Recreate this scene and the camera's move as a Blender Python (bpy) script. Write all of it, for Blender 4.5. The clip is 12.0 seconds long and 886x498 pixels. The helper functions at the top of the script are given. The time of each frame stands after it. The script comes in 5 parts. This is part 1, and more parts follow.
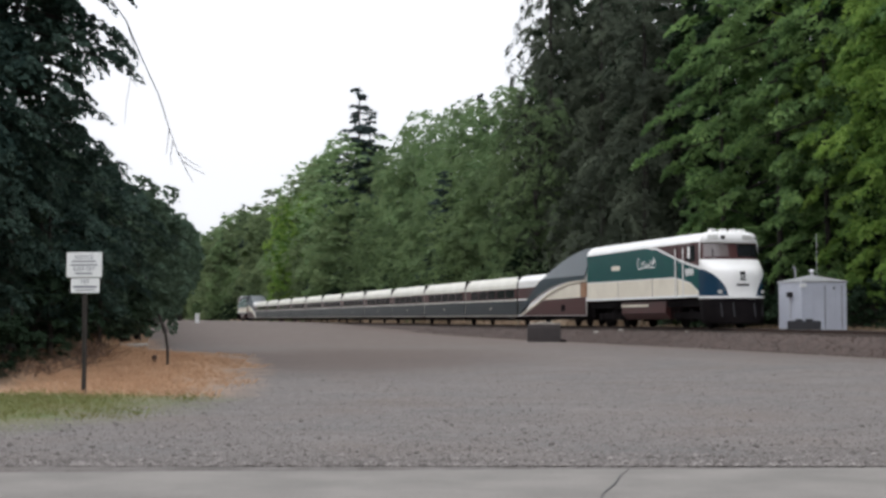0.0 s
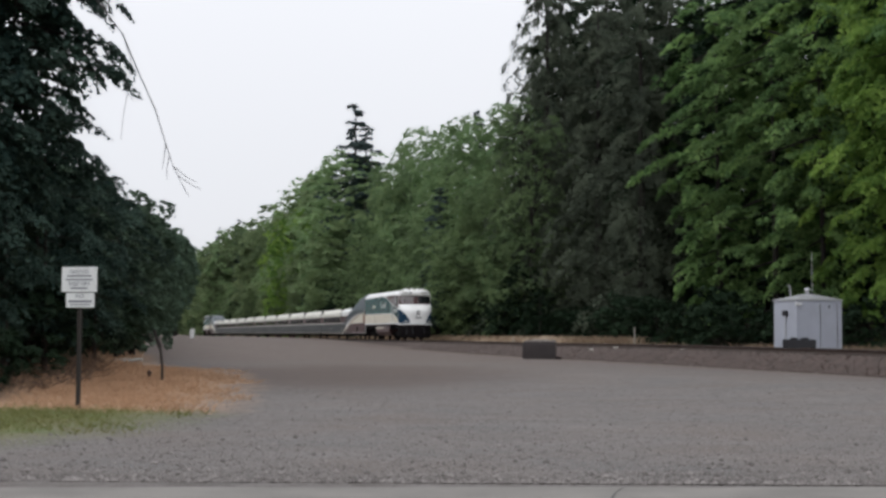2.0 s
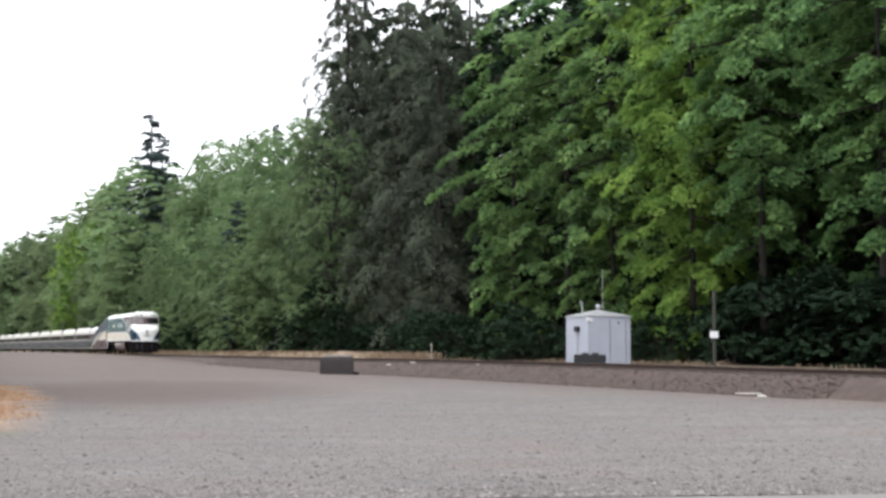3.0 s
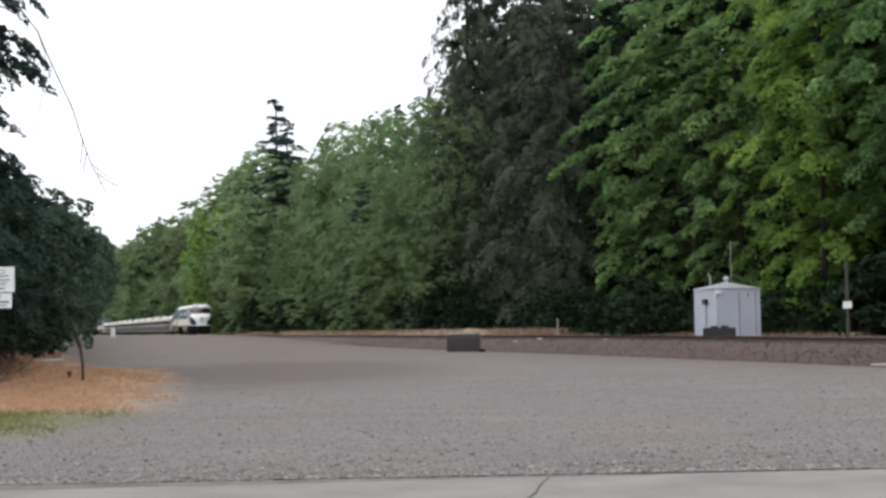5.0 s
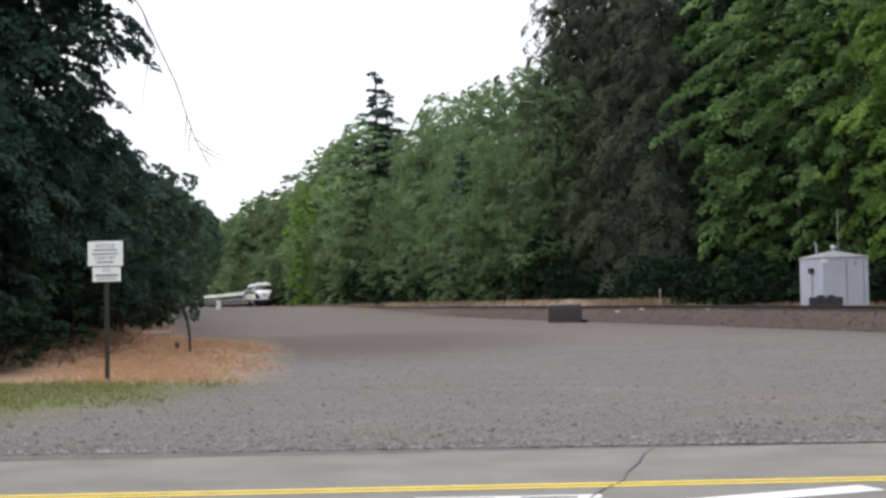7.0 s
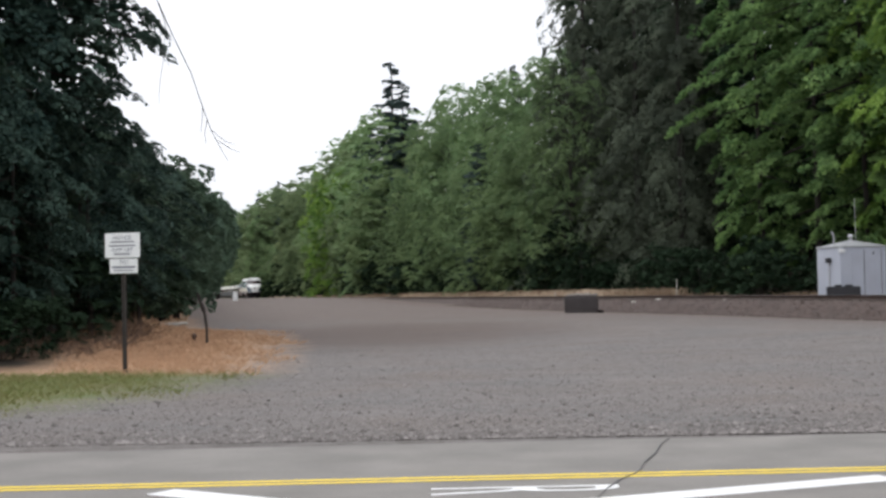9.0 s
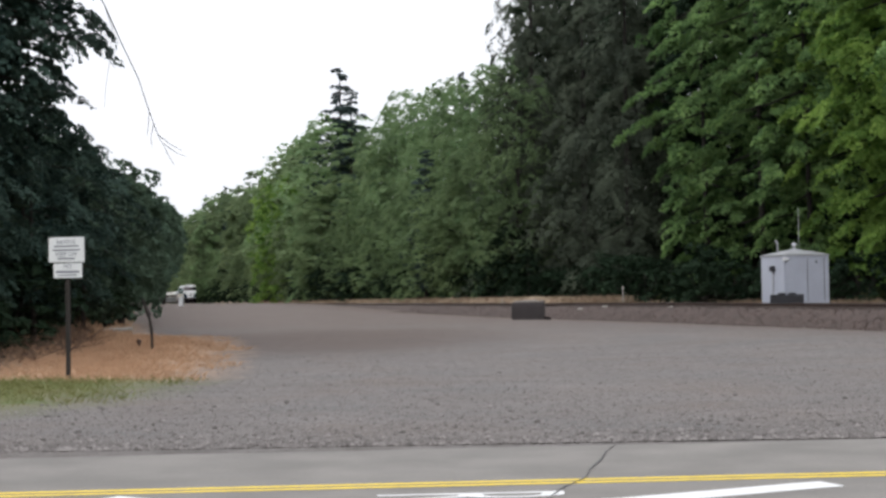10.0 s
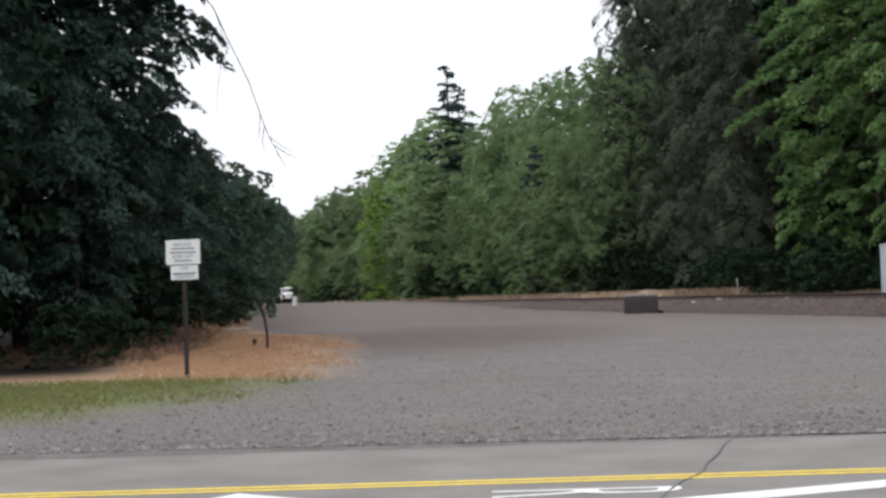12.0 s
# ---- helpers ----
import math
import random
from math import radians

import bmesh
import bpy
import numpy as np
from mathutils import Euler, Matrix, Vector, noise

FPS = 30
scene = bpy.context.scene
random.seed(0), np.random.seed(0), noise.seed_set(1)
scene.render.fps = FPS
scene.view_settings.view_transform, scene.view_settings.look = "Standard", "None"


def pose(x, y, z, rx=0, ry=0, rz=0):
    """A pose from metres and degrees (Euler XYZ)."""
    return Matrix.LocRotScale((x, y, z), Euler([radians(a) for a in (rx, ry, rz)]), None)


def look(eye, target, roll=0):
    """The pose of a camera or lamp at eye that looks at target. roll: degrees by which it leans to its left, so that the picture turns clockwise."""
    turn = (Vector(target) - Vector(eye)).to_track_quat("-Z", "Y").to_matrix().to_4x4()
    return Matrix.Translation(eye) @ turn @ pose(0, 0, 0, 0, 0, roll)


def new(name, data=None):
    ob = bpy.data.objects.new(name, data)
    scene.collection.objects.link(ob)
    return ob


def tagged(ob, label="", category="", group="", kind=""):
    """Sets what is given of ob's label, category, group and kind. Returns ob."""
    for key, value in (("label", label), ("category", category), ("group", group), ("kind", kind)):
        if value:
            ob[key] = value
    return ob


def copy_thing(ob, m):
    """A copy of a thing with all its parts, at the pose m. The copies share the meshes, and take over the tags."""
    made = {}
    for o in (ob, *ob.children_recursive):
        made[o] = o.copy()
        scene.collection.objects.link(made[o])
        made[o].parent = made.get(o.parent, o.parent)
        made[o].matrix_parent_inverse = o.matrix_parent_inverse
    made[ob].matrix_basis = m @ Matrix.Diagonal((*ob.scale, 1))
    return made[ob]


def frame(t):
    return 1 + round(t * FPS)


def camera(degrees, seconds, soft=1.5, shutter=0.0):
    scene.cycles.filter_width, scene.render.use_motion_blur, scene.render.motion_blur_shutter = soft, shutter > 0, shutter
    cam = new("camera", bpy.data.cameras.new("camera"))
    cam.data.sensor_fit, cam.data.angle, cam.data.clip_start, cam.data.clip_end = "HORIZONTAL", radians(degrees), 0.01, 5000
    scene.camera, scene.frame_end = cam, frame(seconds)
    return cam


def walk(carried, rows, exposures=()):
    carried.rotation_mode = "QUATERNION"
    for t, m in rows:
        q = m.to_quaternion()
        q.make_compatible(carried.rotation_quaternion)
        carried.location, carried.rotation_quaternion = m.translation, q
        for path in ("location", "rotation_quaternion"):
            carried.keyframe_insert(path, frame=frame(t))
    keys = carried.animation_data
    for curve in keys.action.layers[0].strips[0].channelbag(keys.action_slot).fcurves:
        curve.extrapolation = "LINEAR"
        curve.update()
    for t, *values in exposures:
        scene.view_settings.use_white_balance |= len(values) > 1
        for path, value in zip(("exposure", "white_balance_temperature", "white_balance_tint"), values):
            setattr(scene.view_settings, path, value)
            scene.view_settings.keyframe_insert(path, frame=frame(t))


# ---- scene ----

EYE = Vector((0, 0, 1.7))


def aim(yaw, pitch, roll, rise=0.0):
    """The camera's pose: yaw to the right, pitch up, lean to the left, in degrees."""
    y, p = radians(yaw), radians(pitch)
    way = Vector((math.sin(y) * math.cos(p), math.cos(y) * math.cos(p), math.sin(p)))
    eye = EYE + Vector((0, 0, rise))
    return look(eye, eye + way, roll)


PATH = [
    (0.0, -0.00, 2.72, 0.00), (0.1, -0.48, 2.93, 0.03), (0.2, -2.27, 3.69, 0.05), (0.3, -1.66, 3.30, 0.08),
    (0.4, -1.57, 3.20, 0.10), (0.5, -1.30, 2.92, 0.13), (1.0, -1.09, 2.43, 0.46), (1.5, -0.75, 2.64, 0.38),
    (2.0, 0.18, 3.42, 0.30), (2.2, 2.35, 3.28, 0.13), (2.3, 4.22, 2.81, 0.05), (2.4, 6.39, 2.53, -0.03),
    (2.5, 9.59, 2.34, -0.12), (2.6, 12.03, 2.80, 0.14), (2.7, 13.12, 3.45, 0.40), (2.8, 12.52, 3.36, 0.38),
    (2.9, 10.21, 3.85, 0.35), (3.0, 8.69, 4.11, 0.33), (3.1, 7.43, 3.84, 0.13), (3.2, 6.49, 3.70, -0.06),
    (3.3, 5.66, 3.92, -0.25), (3.4, 5.18, 4.00, -0.44), (3.5, 4.55, 4.20, -0.63), (3.7, 4.35, 3.79, -0.65),
    (5.3, 2.65, 3.15, -0.80), (5.5, 1.67, 3.29, -0.85), (6.0, 0.33, 2.23, -1.28), (6.5, -0.08, 2.43, -1.07),
    (7.0, -0.83, 1.99, -1.00), (7.2, -1.14, 2.20, -1.05), (8.8, -1.42, 1.80, -1.15), (9.0, -1.52, 1.61, -1.17),
    (9.5, -1.44, 1.54, -0.96), (10.0, 0.70, 1.84, -0.91), (10.5, 0.58, 1.88, -0.86), (11.0, -2.86, 1.44, -1.96),
    (11.5, -3.61, 1.51, -2.00), (12.0, -3.96, 1.79, -1.89),
]

# the hand lifts a little at times
RISE = {1.0: 0.045, 2.4: 0.03, 2.5: 0.04, 2.6: 0.03}
cam = camera(36.18, 12.0, soft=2.95)
walk(cam, [(t, aim(a, b, c, RISE.get(t, 0.0))) for t, a, b, c in PATH],
     exposures=[(0.0, -0.38), (0.25, -0.53), (0.5, -0.64), (2.05, -0.64), (2.5, -0.28), (2.7, 0.02), (2.9, 0.30), (3.3, 0.18), (3.7, -0.06), (5.3, -0.18), (7.0, -0.23), (12.0, -0.32)])

# ---- sky and sun: a bright overcast day ----
world = bpy.data.worlds.new("sky")
scene.world = world
world.use_nodes = True
wn, wl = world.node_tree.nodes, world.node_tree.links
sky = wn.new("ShaderNodeTexSky")
sky.sky_type, sky.sun_disc, sky.sun_elevation, sky.sun_rotation = "NISHITA", False, radians(60), radians(240)
haze = wn.new("ShaderNodeMix")
haze.data_type = "RGBA"
haze.inputs[0].default_value = 0.93
haze.inputs[7].default_value = (12.5, 12.7, 13.4, 1)
wl.new(sky.outputs[0], haze.inputs[6])
# an overcast sky is brightest overhead
where, split, dome, tall = wn.new("ShaderNodeTexCoord"), wn.new("ShaderNodeSeparateXYZ"), wn.new("ShaderNodeMapRange"), wn.new("ShaderNodeVectorMath")
dome.inputs[3].default_value, dome.inputs[4].default_value = 1.0, 1.85
tall.operation = "SCALE"
wl.new(where.outputs["Generated"], split.inputs[0]), wl.new(split.outputs[2], dome.inputs[0])
wl.new(haze.outputs[2], tall.inputs[0]), wl.new(dome.outputs[0], tall.inputs["Scale"])
wl.new(tall.outputs[0], wn["Background"].inputs[0])
wn["Background"].inputs[1].default_value = 0.1

sun = new("sun", bpy.data.lights.new("sun", "SUN"))
sun.data.energy, sun.data.angle, sun.data.color = 0.8, radians(16), (1.0, 0.96, 0.9)
sun.matrix_world = look((0, 0, 60), (Vector((0, 0, 60)) + Vector((0.43, 0.25, -0.866))))

# ---- materials ----


def mat(name, col, rough=0.7, metal=0.0, col2=None, scale=3.0, fine=40.0, bump=0.2, amount=0.5, dist=0.01, leafy=0.0, island=0.0, spec=0.4, vary=0.0):
    """A surface with stains at one scale and grain at a finer one; leafy lets light through."""
    m = bpy.data.materials.new(name)
    m.use_nodes = True
    nt = m.node_tree
    n, l = nt.nodes, nt.links
    p = n["Principled BSDF"]
    p.inputs["Roughness"].default_value, p.inputs["Metallic"].default_value = rough, metal
    p.inputs["Specular IOR Level"].default_value = spec
    tc = n.new("ShaderNodeTexCoord")
    a, b = n.new("ShaderNodeTexNoise"), n.new("ShaderNodeTexNoise")
    a.inputs["Scale"].default_value, b.inputs["Scale"].default_value = scale, fine
    a.inputs["Detail"].default_value, b.inputs["Detail"].default_value = 4, 3
    l.new(tc.outputs["Object"], a.inputs["Vector"]), l.new(tc.outputs["Object"], b.inputs["Vector"])
    mix = n.new("ShaderNodeMix")
    mix.data_type = "RGBA"
    c2 = col2 or tuple(c * 0.6 for c in col)
    mix.inputs[6].default_value, mix.inputs[7].default_value = (*col, 1), (*c2, 1)
    add = n.new("ShaderNodeMath")
    add.operation = "ADD"
    half = n.new("ShaderNodeMath")
    half.operation, half.inputs[1].default_value = "MULTIPLY", 0.5
    l.new(b.outputs[0], half.inputs[0])
    l.new(a.outputs[0], add.inputs[0]), l.new(half.outputs[0], add.inputs[1])
    rng = n.new("ShaderNodeMapRange")
    rng.inputs[1].default_value, rng.inputs[2].default_value = 0.55, 0.95
    rng.inputs[4].default_value = amount
    l.new(add.outputs[0], rng.inputs[0])
    fac = rng.outputs[0]
    if island:
        geo = n.new("ShaderNodeNewGeometry")
        mm = n.new("ShaderNodeMath")
        mm.operation, mm.inputs[1].default_value = "MULTIPLY_ADD", island
        l.new(geo.outputs["Random Per Island"], mm.inputs[0]), l.new(fac, mm.inputs[2])
        fac = mm.outputs[0]
    l.new(fac, mix.inputs[0])
    tint = mix.outputs[2]
    if vary:
        info, hsv, hue, val = n.new("ShaderNodeObjectInfo"), n.new("ShaderNodeHueSaturation"), n.new("ShaderNodeMapRange"), n.new("ShaderNodeMapRange")
        hue.inputs[3].default_value, hue.inputs[4].default_value = 0.5 - 0.012, 0.5 + 0.012
        val.inputs[3].default_value, val.inputs[4].default_value = 1 - vary, 1 + vary
        wn_ = n.new("ShaderNodeTexWhiteNoise")
        wn_.noise_dimensions = "1D"
        l.new(info.outputs["Random"], hue.inputs[0]), l.new(info.outputs["Random"], wn_.inputs["W"]), l.new(wn_.outputs["Value"], val.inputs[0])
        l.new(hue.outputs[0], hsv.inputs["Hue"]), l.new(val.outputs[0], hsv.inputs["Value"]), l.new(tint, hsv.inputs["Color"])
        tint = hsv.outputs[0]
    l.new(tint, p.inputs["Base Color"])
    if bump:
        bp = n.new("ShaderNodeBump")
        bp.inputs["Strength"].default_value, bp.inputs["Distance"].default_value = bump, dist
        l.new(b.outputs[0], bp.inputs["Height"]), l.new(bp.outputs[0], p.inputs["Normal"])
    if leafy:
        tr, ms = n.new("ShaderNodeBsdfTranslucent"), n.new("ShaderNodeMixShader")
        l.new(tint, tr.inputs[0])
        ms.inputs[0].default_value = leafy
        l.new(p.outputs[0], ms.inputs[1]), l.new(tr.outputs[0], ms.inputs[2])
        l.new(ms.outputs[0], n["Material Output"].inputs[0])
    return m


def glass(name, col, rough=0.08):
    m = mat(name, col, rough, 0.0, bump=0, amount=0.2, spec=0.6)
    return m


M = dict(
    concrete=mat("road_concrete", (0.215, 0.201, 0.185), 0.85, col2=(0.135, 0.127, 0.117), scale=0.9, fine=45, amount=0.8, bump=0.25, dist=0.004),
    yellow=mat("yellow_paint", (0.85, 0.62, 0.04), 0.6, col2=(0.45, 0.32, 0.08), scale=5, fine=50),
    whiteline=mat("white_paint_road", (0.75, 0.75, 0.74), 0.6, col2=(0.5, 0.5, 0.5), scale=5, fine=50),
    tar=mat("tar", (0.04, 0.04, 0.042), 0.7),
    stone=mat("loose_stone", (0.29, 0.268, 0.255), 0.9, col2=(0.125, 0.113, 0.107), scale=8, fine=30, amount=0.25, island=0.95),
    ballast=mat("ballast", (0.105, 0.076, 0.066), 0.95, col2=(0.055, 0.042, 0.038), scale=2, fine=14, amount=0.7, bump=0.6, dist=0.05, island=0.3),
    rail=mat("rail_steel", (0.055, 0.033, 0.026), 0.8, 0.0, col2=(0.03, 0.02, 0.016), scale=6),
    railtop=mat("rail_head", (0.45, 0.43, 0.42), 0.3, 0.9),
    tie=mat("tie_wood", (0.10, 0.085, 0.075), 0.9, col2=(0.05, 0.04, 0.035), scale=4),
    shed=mat("shed_paint", (0.52, 0.55, 0.63), 0.45, 0.1, col2=(0.38, 0.40, 0.46), scale=1.2, fine=20, amount=0.4, bump=0.05),
    galv=mat("galvanised", (0.55, 0.56, 0.58), 0.4, 0.5),
    blackbox=mat("dark_plastic", (0.03, 0.03, 0.035), 0.6),
    rust=mat("rusty_steel", (0.10, 0.065, 0.05), 0.85, 0.2, col2=(0.05, 0.035, 0.03), scale=10),
    sign=mat("sign_white", (0.78, 0.79, 0.8), 0.4, col2=(0.6, 0.6, 0.6), scale=4, amount=0.3, bump=0.0),
    ink=mat("sign_ink", (0.19, 0.20, 0.24), 0.5, bump=0),
    bark=mat("bark", (0.038, 0.033, 0.03), 0.95, col2=(0.02, 0.017, 0.016), scale=3, fine=18, bump=0.8, dist=0.03),
    twig=mat("dead_twig", (0.08, 0.075, 0.075), 0.9, col2=(0.06, 0.05, 0.05)),
    maple=mat("maple_leaf", (0.235, 0.38, 0.135), 0.6, col2=(0.075, 0.15, 0.06), scale=0.35, fine=3, amount=0.8, bump=0, vary=0.15, leafy=0.4, island=0.5, spec=0.05),
    # leaf colour darkened to stand in for shade inside and under the woods
    deep=mat("shade_darkened_leaf", (0.030, 0.052, 0.028), 0.7, col2=(0.013, 0.026, 0.015), scale=0.3, fine=2, amount=0.8, bump=0, leafy=0.15, island=0.4, spec=0.05),
    lime=mat("lime_leaf", (0.32, 0.46, 0.11), 0.6, col2=(0.12, 0.22, 0.055), scale=0.35, fine=3, amount=0.8, bump=0, leafy=0.45, island=0.5, spec=0.05),
    # alder and pale leaves are lightened and greyed to paint in aerial haze
    alder=mat("haze_paled_alder_leaf", (0.25, 0.345, 0.165), 0.75, col2=(0.15, 0.225, 0.115), scale=0.2, fine=1.2, amount=0.8, bump=0, vary=0.25, leafy=0.45, island=0.2, spec=0.1),
    pale=mat("haze_paled_leaf", (0.235, 0.30, 0.15), 0.75, col2=(0.14, 0.195, 0.105), scale=0.2, fine=1.2, amount=0.8, bump=0, vary=0.25, leafy=0.45, island=0.2, spec=0.1),
    # blue-green leaf, its colour darkened to carry the shade under the canopy
    dusk=mat("shade_tinted_leaf", (0.085, 0.135, 0.105), 0.55, col2=(0.016, 0.034, 0.029), scale=0.45, fine=2, amount=0.95, bump=0, leafy=0.15, island=0.3, spec=0.05),
    # lighter and greyer than the near trees: distance haze painted into the leaf
    mist=mat("haze_greyed_leaf", (0.135, 0.20, 0.135), 0.7, col2=(0.055, 0.09, 0.062), scale=0.3, fine=2, amount=0.8, bump=0, vary=0.2, leafy=0.25, island=0.25, spec=0.1),
    bramble=mat("bramble_leaf", (0.13, 0.16, 0.045), 0.65, col2=(0.07, 0.09, 0.03), scale=0.5, fine=4, amount=0.8, bump=0, leafy=0.3, island=0.5, spec=0.15),
    needle=mat("conifer_needle", (0.118, 0.14, 0.098), 0.8, col2=(0.045, 0.058, 0.045), scale=0.25, fine=0.8, amount=0.8, bump=0, leafy=0.25, island=0.1, spec=0.05),
    fir=mat("fir_needle", (0.075, 0.105, 0.10), 0.8, col2=(0.04, 0.06, 0.06), scale=0.4, fine=3, amount=0.8, bump=0, leafy=0.1, island=0.5, spec=0.05),
    grass=mat("green_grass", (0.15, 0.19, 0.06), 0.7, col2=(0.20, 0.19, 0.08), scale=0.8, fine=8, amount=0.9, bump=0, leafy=0.3, island=0.4, spec=0.15),
    straw=mat("dry_grass", (0.56, 0.38, 0.25), 0.8, col2=(0.42, 0.27, 0.17), scale=0.8, fine=8, amount=0.9, bump=0, leafy=0.25, island=0.4, spec=0.15),
    litter=mat("pale_dry_grass", (0.50, 0.40, 0.29), 0.85, col2=(0.24, 0.17, 0.12), scale=1, fine=8, amount=0.9, bump=0, leafy=0.2, island=0.5, spec=0.1),
    white=mat("train_white", (0.90, 0.90, 0.89), 0.3, col2=(0.70, 0.70, 0.69), scale=0.8, fine=12, amount=0.3, bump=0),
    roofwhite=mat("coach_roof_white", (0.74, 0.73, 0.66), 0.4, col2=(0.5, 0.49, 0.42), scale=0.7, fine=10, amount=0.6, bump=0),
    cream=mat("train_cream", (0.82, 0.77, 0.65), 0.35, col2=(0.5, 0.45, 0.36), scale=0.8, fine=12, amount=0.4, bump=0),
    green=mat("train_green", (0.010, 0.085, 0.080), 0.25, col2=(0.008, 0.06, 0.06), scale=0.8, fine=12, amount=0.4, bump=0),
    blue=mat("train_blue", (0.012, 0.045, 0.085), 0.25, col2=(0.01, 0.03, 0.06), scale=0.8, amount=0.4, bump=0),
    slate=mat("train_slate", (0.024, 0.033, 0.037), 0.4, col2=(0.016, 0.022, 0.025), scale=0.8, fine=12, amount=0.5, bump=0),
    cowl=mat("train_cowl", (0.045, 0.066, 0.078), 0.32, col2=(0.03, 0.045, 0.055), scale=0.6, fine=8, amount=0.5, bump=0),
    maroon=mat("train_brown", (0.07, 0.026, 0.026), 0.35, col2=(0.06, 0.025, 0.022), scale=0.8, fine=12, amount=0.5, bump=0),
    tan=mat("stained_tan", (0.38, 0.22, 0.13), 0.7, col2=(0.20, 0.11, 0.07), scale=1.5, fine=9, amount=0.8, bump=0),
    under=mat("underframe", (0.006, 0.005, 0.006), 0.9, col2=(0.015, 0.012, 0.012), scale=2, fine=15, spec=0.08),
    window=glass("dark_glass", (0.015, 0.017, 0.02)),
    # windscreen glass with a pinkish grey reflection painted into its base colour
    cabglass=mat("glass_painted_reflection", (0.20, 0.17, 0.17), 0.1, col2=(0.10, 0.085, 0.085), scale=1.0, amount=0.6, bump=0, spec=0.8),
    lampglass=glass("lamp_glass", (0.5, 0.5, 0.48)),
    oldwood=mat("weathered_wood", (0.06, 0.06, 0.052), 0.95, col2=(0.07, 0.065, 0.06), scale=3, fine=20, bump=0.5),
    dirt=mat("dug_earth", (0.30, 0.27, 0.24), 0.95, col2=(0.18, 0.16, 0.14), scale=3, fine=15, bump=0.8, dist=0.04),
    deadwood=mat("dead_wood", (0.14, 0.085, 0.055), 0.9, col2=(0.07, 0.045, 0.03), scale=2, fine=10, island=0.4, bump=0),
    litterwhite=mat("pale_weathered", (0.5, 0.48, 0.44), 0.9, col2=(0.3, 0.28, 0.25), scale=6, fine=30),
    oldbox=mat("weathered_concrete", (0.062, 0.054, 0.054), 0.95, col2=(0.04, 0.036, 0.036), scale=2, fine=15, bump=0.6, dist=0.02),
)

# ---- building helpers ----


def part(name, bm, material, parent=None, label="", smooth=False):
    me = bpy.data.meshes.new(name)
    bm.to_mesh(me)
    bm.free()
    me.materials.append(material)
    if smooth:
        me.shade_smooth()
    ob = new(name, me)
    if parent is not None:
        ob.parent = parent
    if label:
        tagged(ob, label)
    return ob


def cloud(name, verts, faces, material, parent=None):
    me = bpy.data.meshes.new(name)
    me.from_pydata(verts.tolist(), [], faces.tolist())
    me.materials.append(material)
    ob = new(name, me)
    if parent is not None:
        ob.parent = parent
    return ob


def box(bm, x0, x1, y0, y1, z0, z1, bevel=0.0):
    g = bmesh.ops.create_cube(bm, size=1.0, matrix=Matrix.Translation(((x0 + x1) / 2, (y0 + y1) / 2, (z0 + z1) / 2)) @ Matrix.Diagonal((x1 - x0, y1 - y0, z1 - z0, 1)))
    if bevel:
        es = list({e for v in g["verts"] for e in v.link_edges})
        bmesh.ops.bevel(bm, geom=es, offset=bevel, segments=2, affect="EDGES")
    return bm


def rod(bm, a, b, r0, r1=None, seg=8):
    a, b = Vector(a), Vector(b)
    d = b - a
    m = Matrix.Translation((a + b) / 2) @ d.to_track_quat("Z", "Y").to_matrix().to_4x4()
    bmesh.ops.create_cone(bm, cap_ends=True, segments=seg, radius1=r0, radius2=r0 if r1 is None else r1, depth=d.length, matrix=m)
    return bm


def prism(bm, pts, y0, y1):
    """A plate: outline pts in x and z, from y0 to y1."""
    a = [bm.verts.new((x, y0, z)) for x, z in pts]
    b = [bm.verts.new((x, y1, z)) for x, z in pts]
    bm.faces.new(a), bm.faces.new(b[::-1])
    n = len(pts)
    for i in range(n):
        bm.faces.new((a[i], b[i], b[(i + 1) % n], a[(i + 1) % n]))
    bmesh.ops.recalc_face_normals(bm, faces=bm.faces)
    return bm


def loft(bm, rings):
    """A skin over rings of points of equal number, closed at both ends."""
    vs = [[bm.verts.new(p) for p in r] for r in rings]
    n = len(vs[0])
    for a, b in zip(vs, vs[1:]):
        for i in range(n):
            bm.faces.new((a[i], a[(i + 1) % n], b[(i + 1) % n], b[i]))
    bm.faces.new(vs[0]), bm.faces.new(vs[-1][::-1])
    bmesh.ops.recalc_face_normals(bm, faces=bm.faces)
    return bm


def empty(name, m=None):
    ob = new(name)
    ob.empty_display_size = 0.3
    if m is not None:
        ob.matrix_world = m
    return ob


def sstep(a, b, x):
    t = np.clip((x - a) / (b - a), 0, 1)
    return t * t * (3 - 2 * t)


# ---- the lie of the land: a straight railway line, a gravel lot before it, a wooded bank behind ----
def track_x(y):
    return 31.1 - 0.265 * y


TURN = math.degrees(math.atan2(-0.9666, 0.2562))


def beside(y, d):
    """The place d metres behind the track's middle, at y along it."""
    return track_x(y) + d * 0.9666, y + d * 0.2562


GRADE = 0.0038


def fall(y):
    """The line and the land along it run gently downhill towards the far end."""
    y = np.asarray(y, float)
    return -GRADE * np.clip(y - 62, 0, 400) * sstep(55, 90, y)


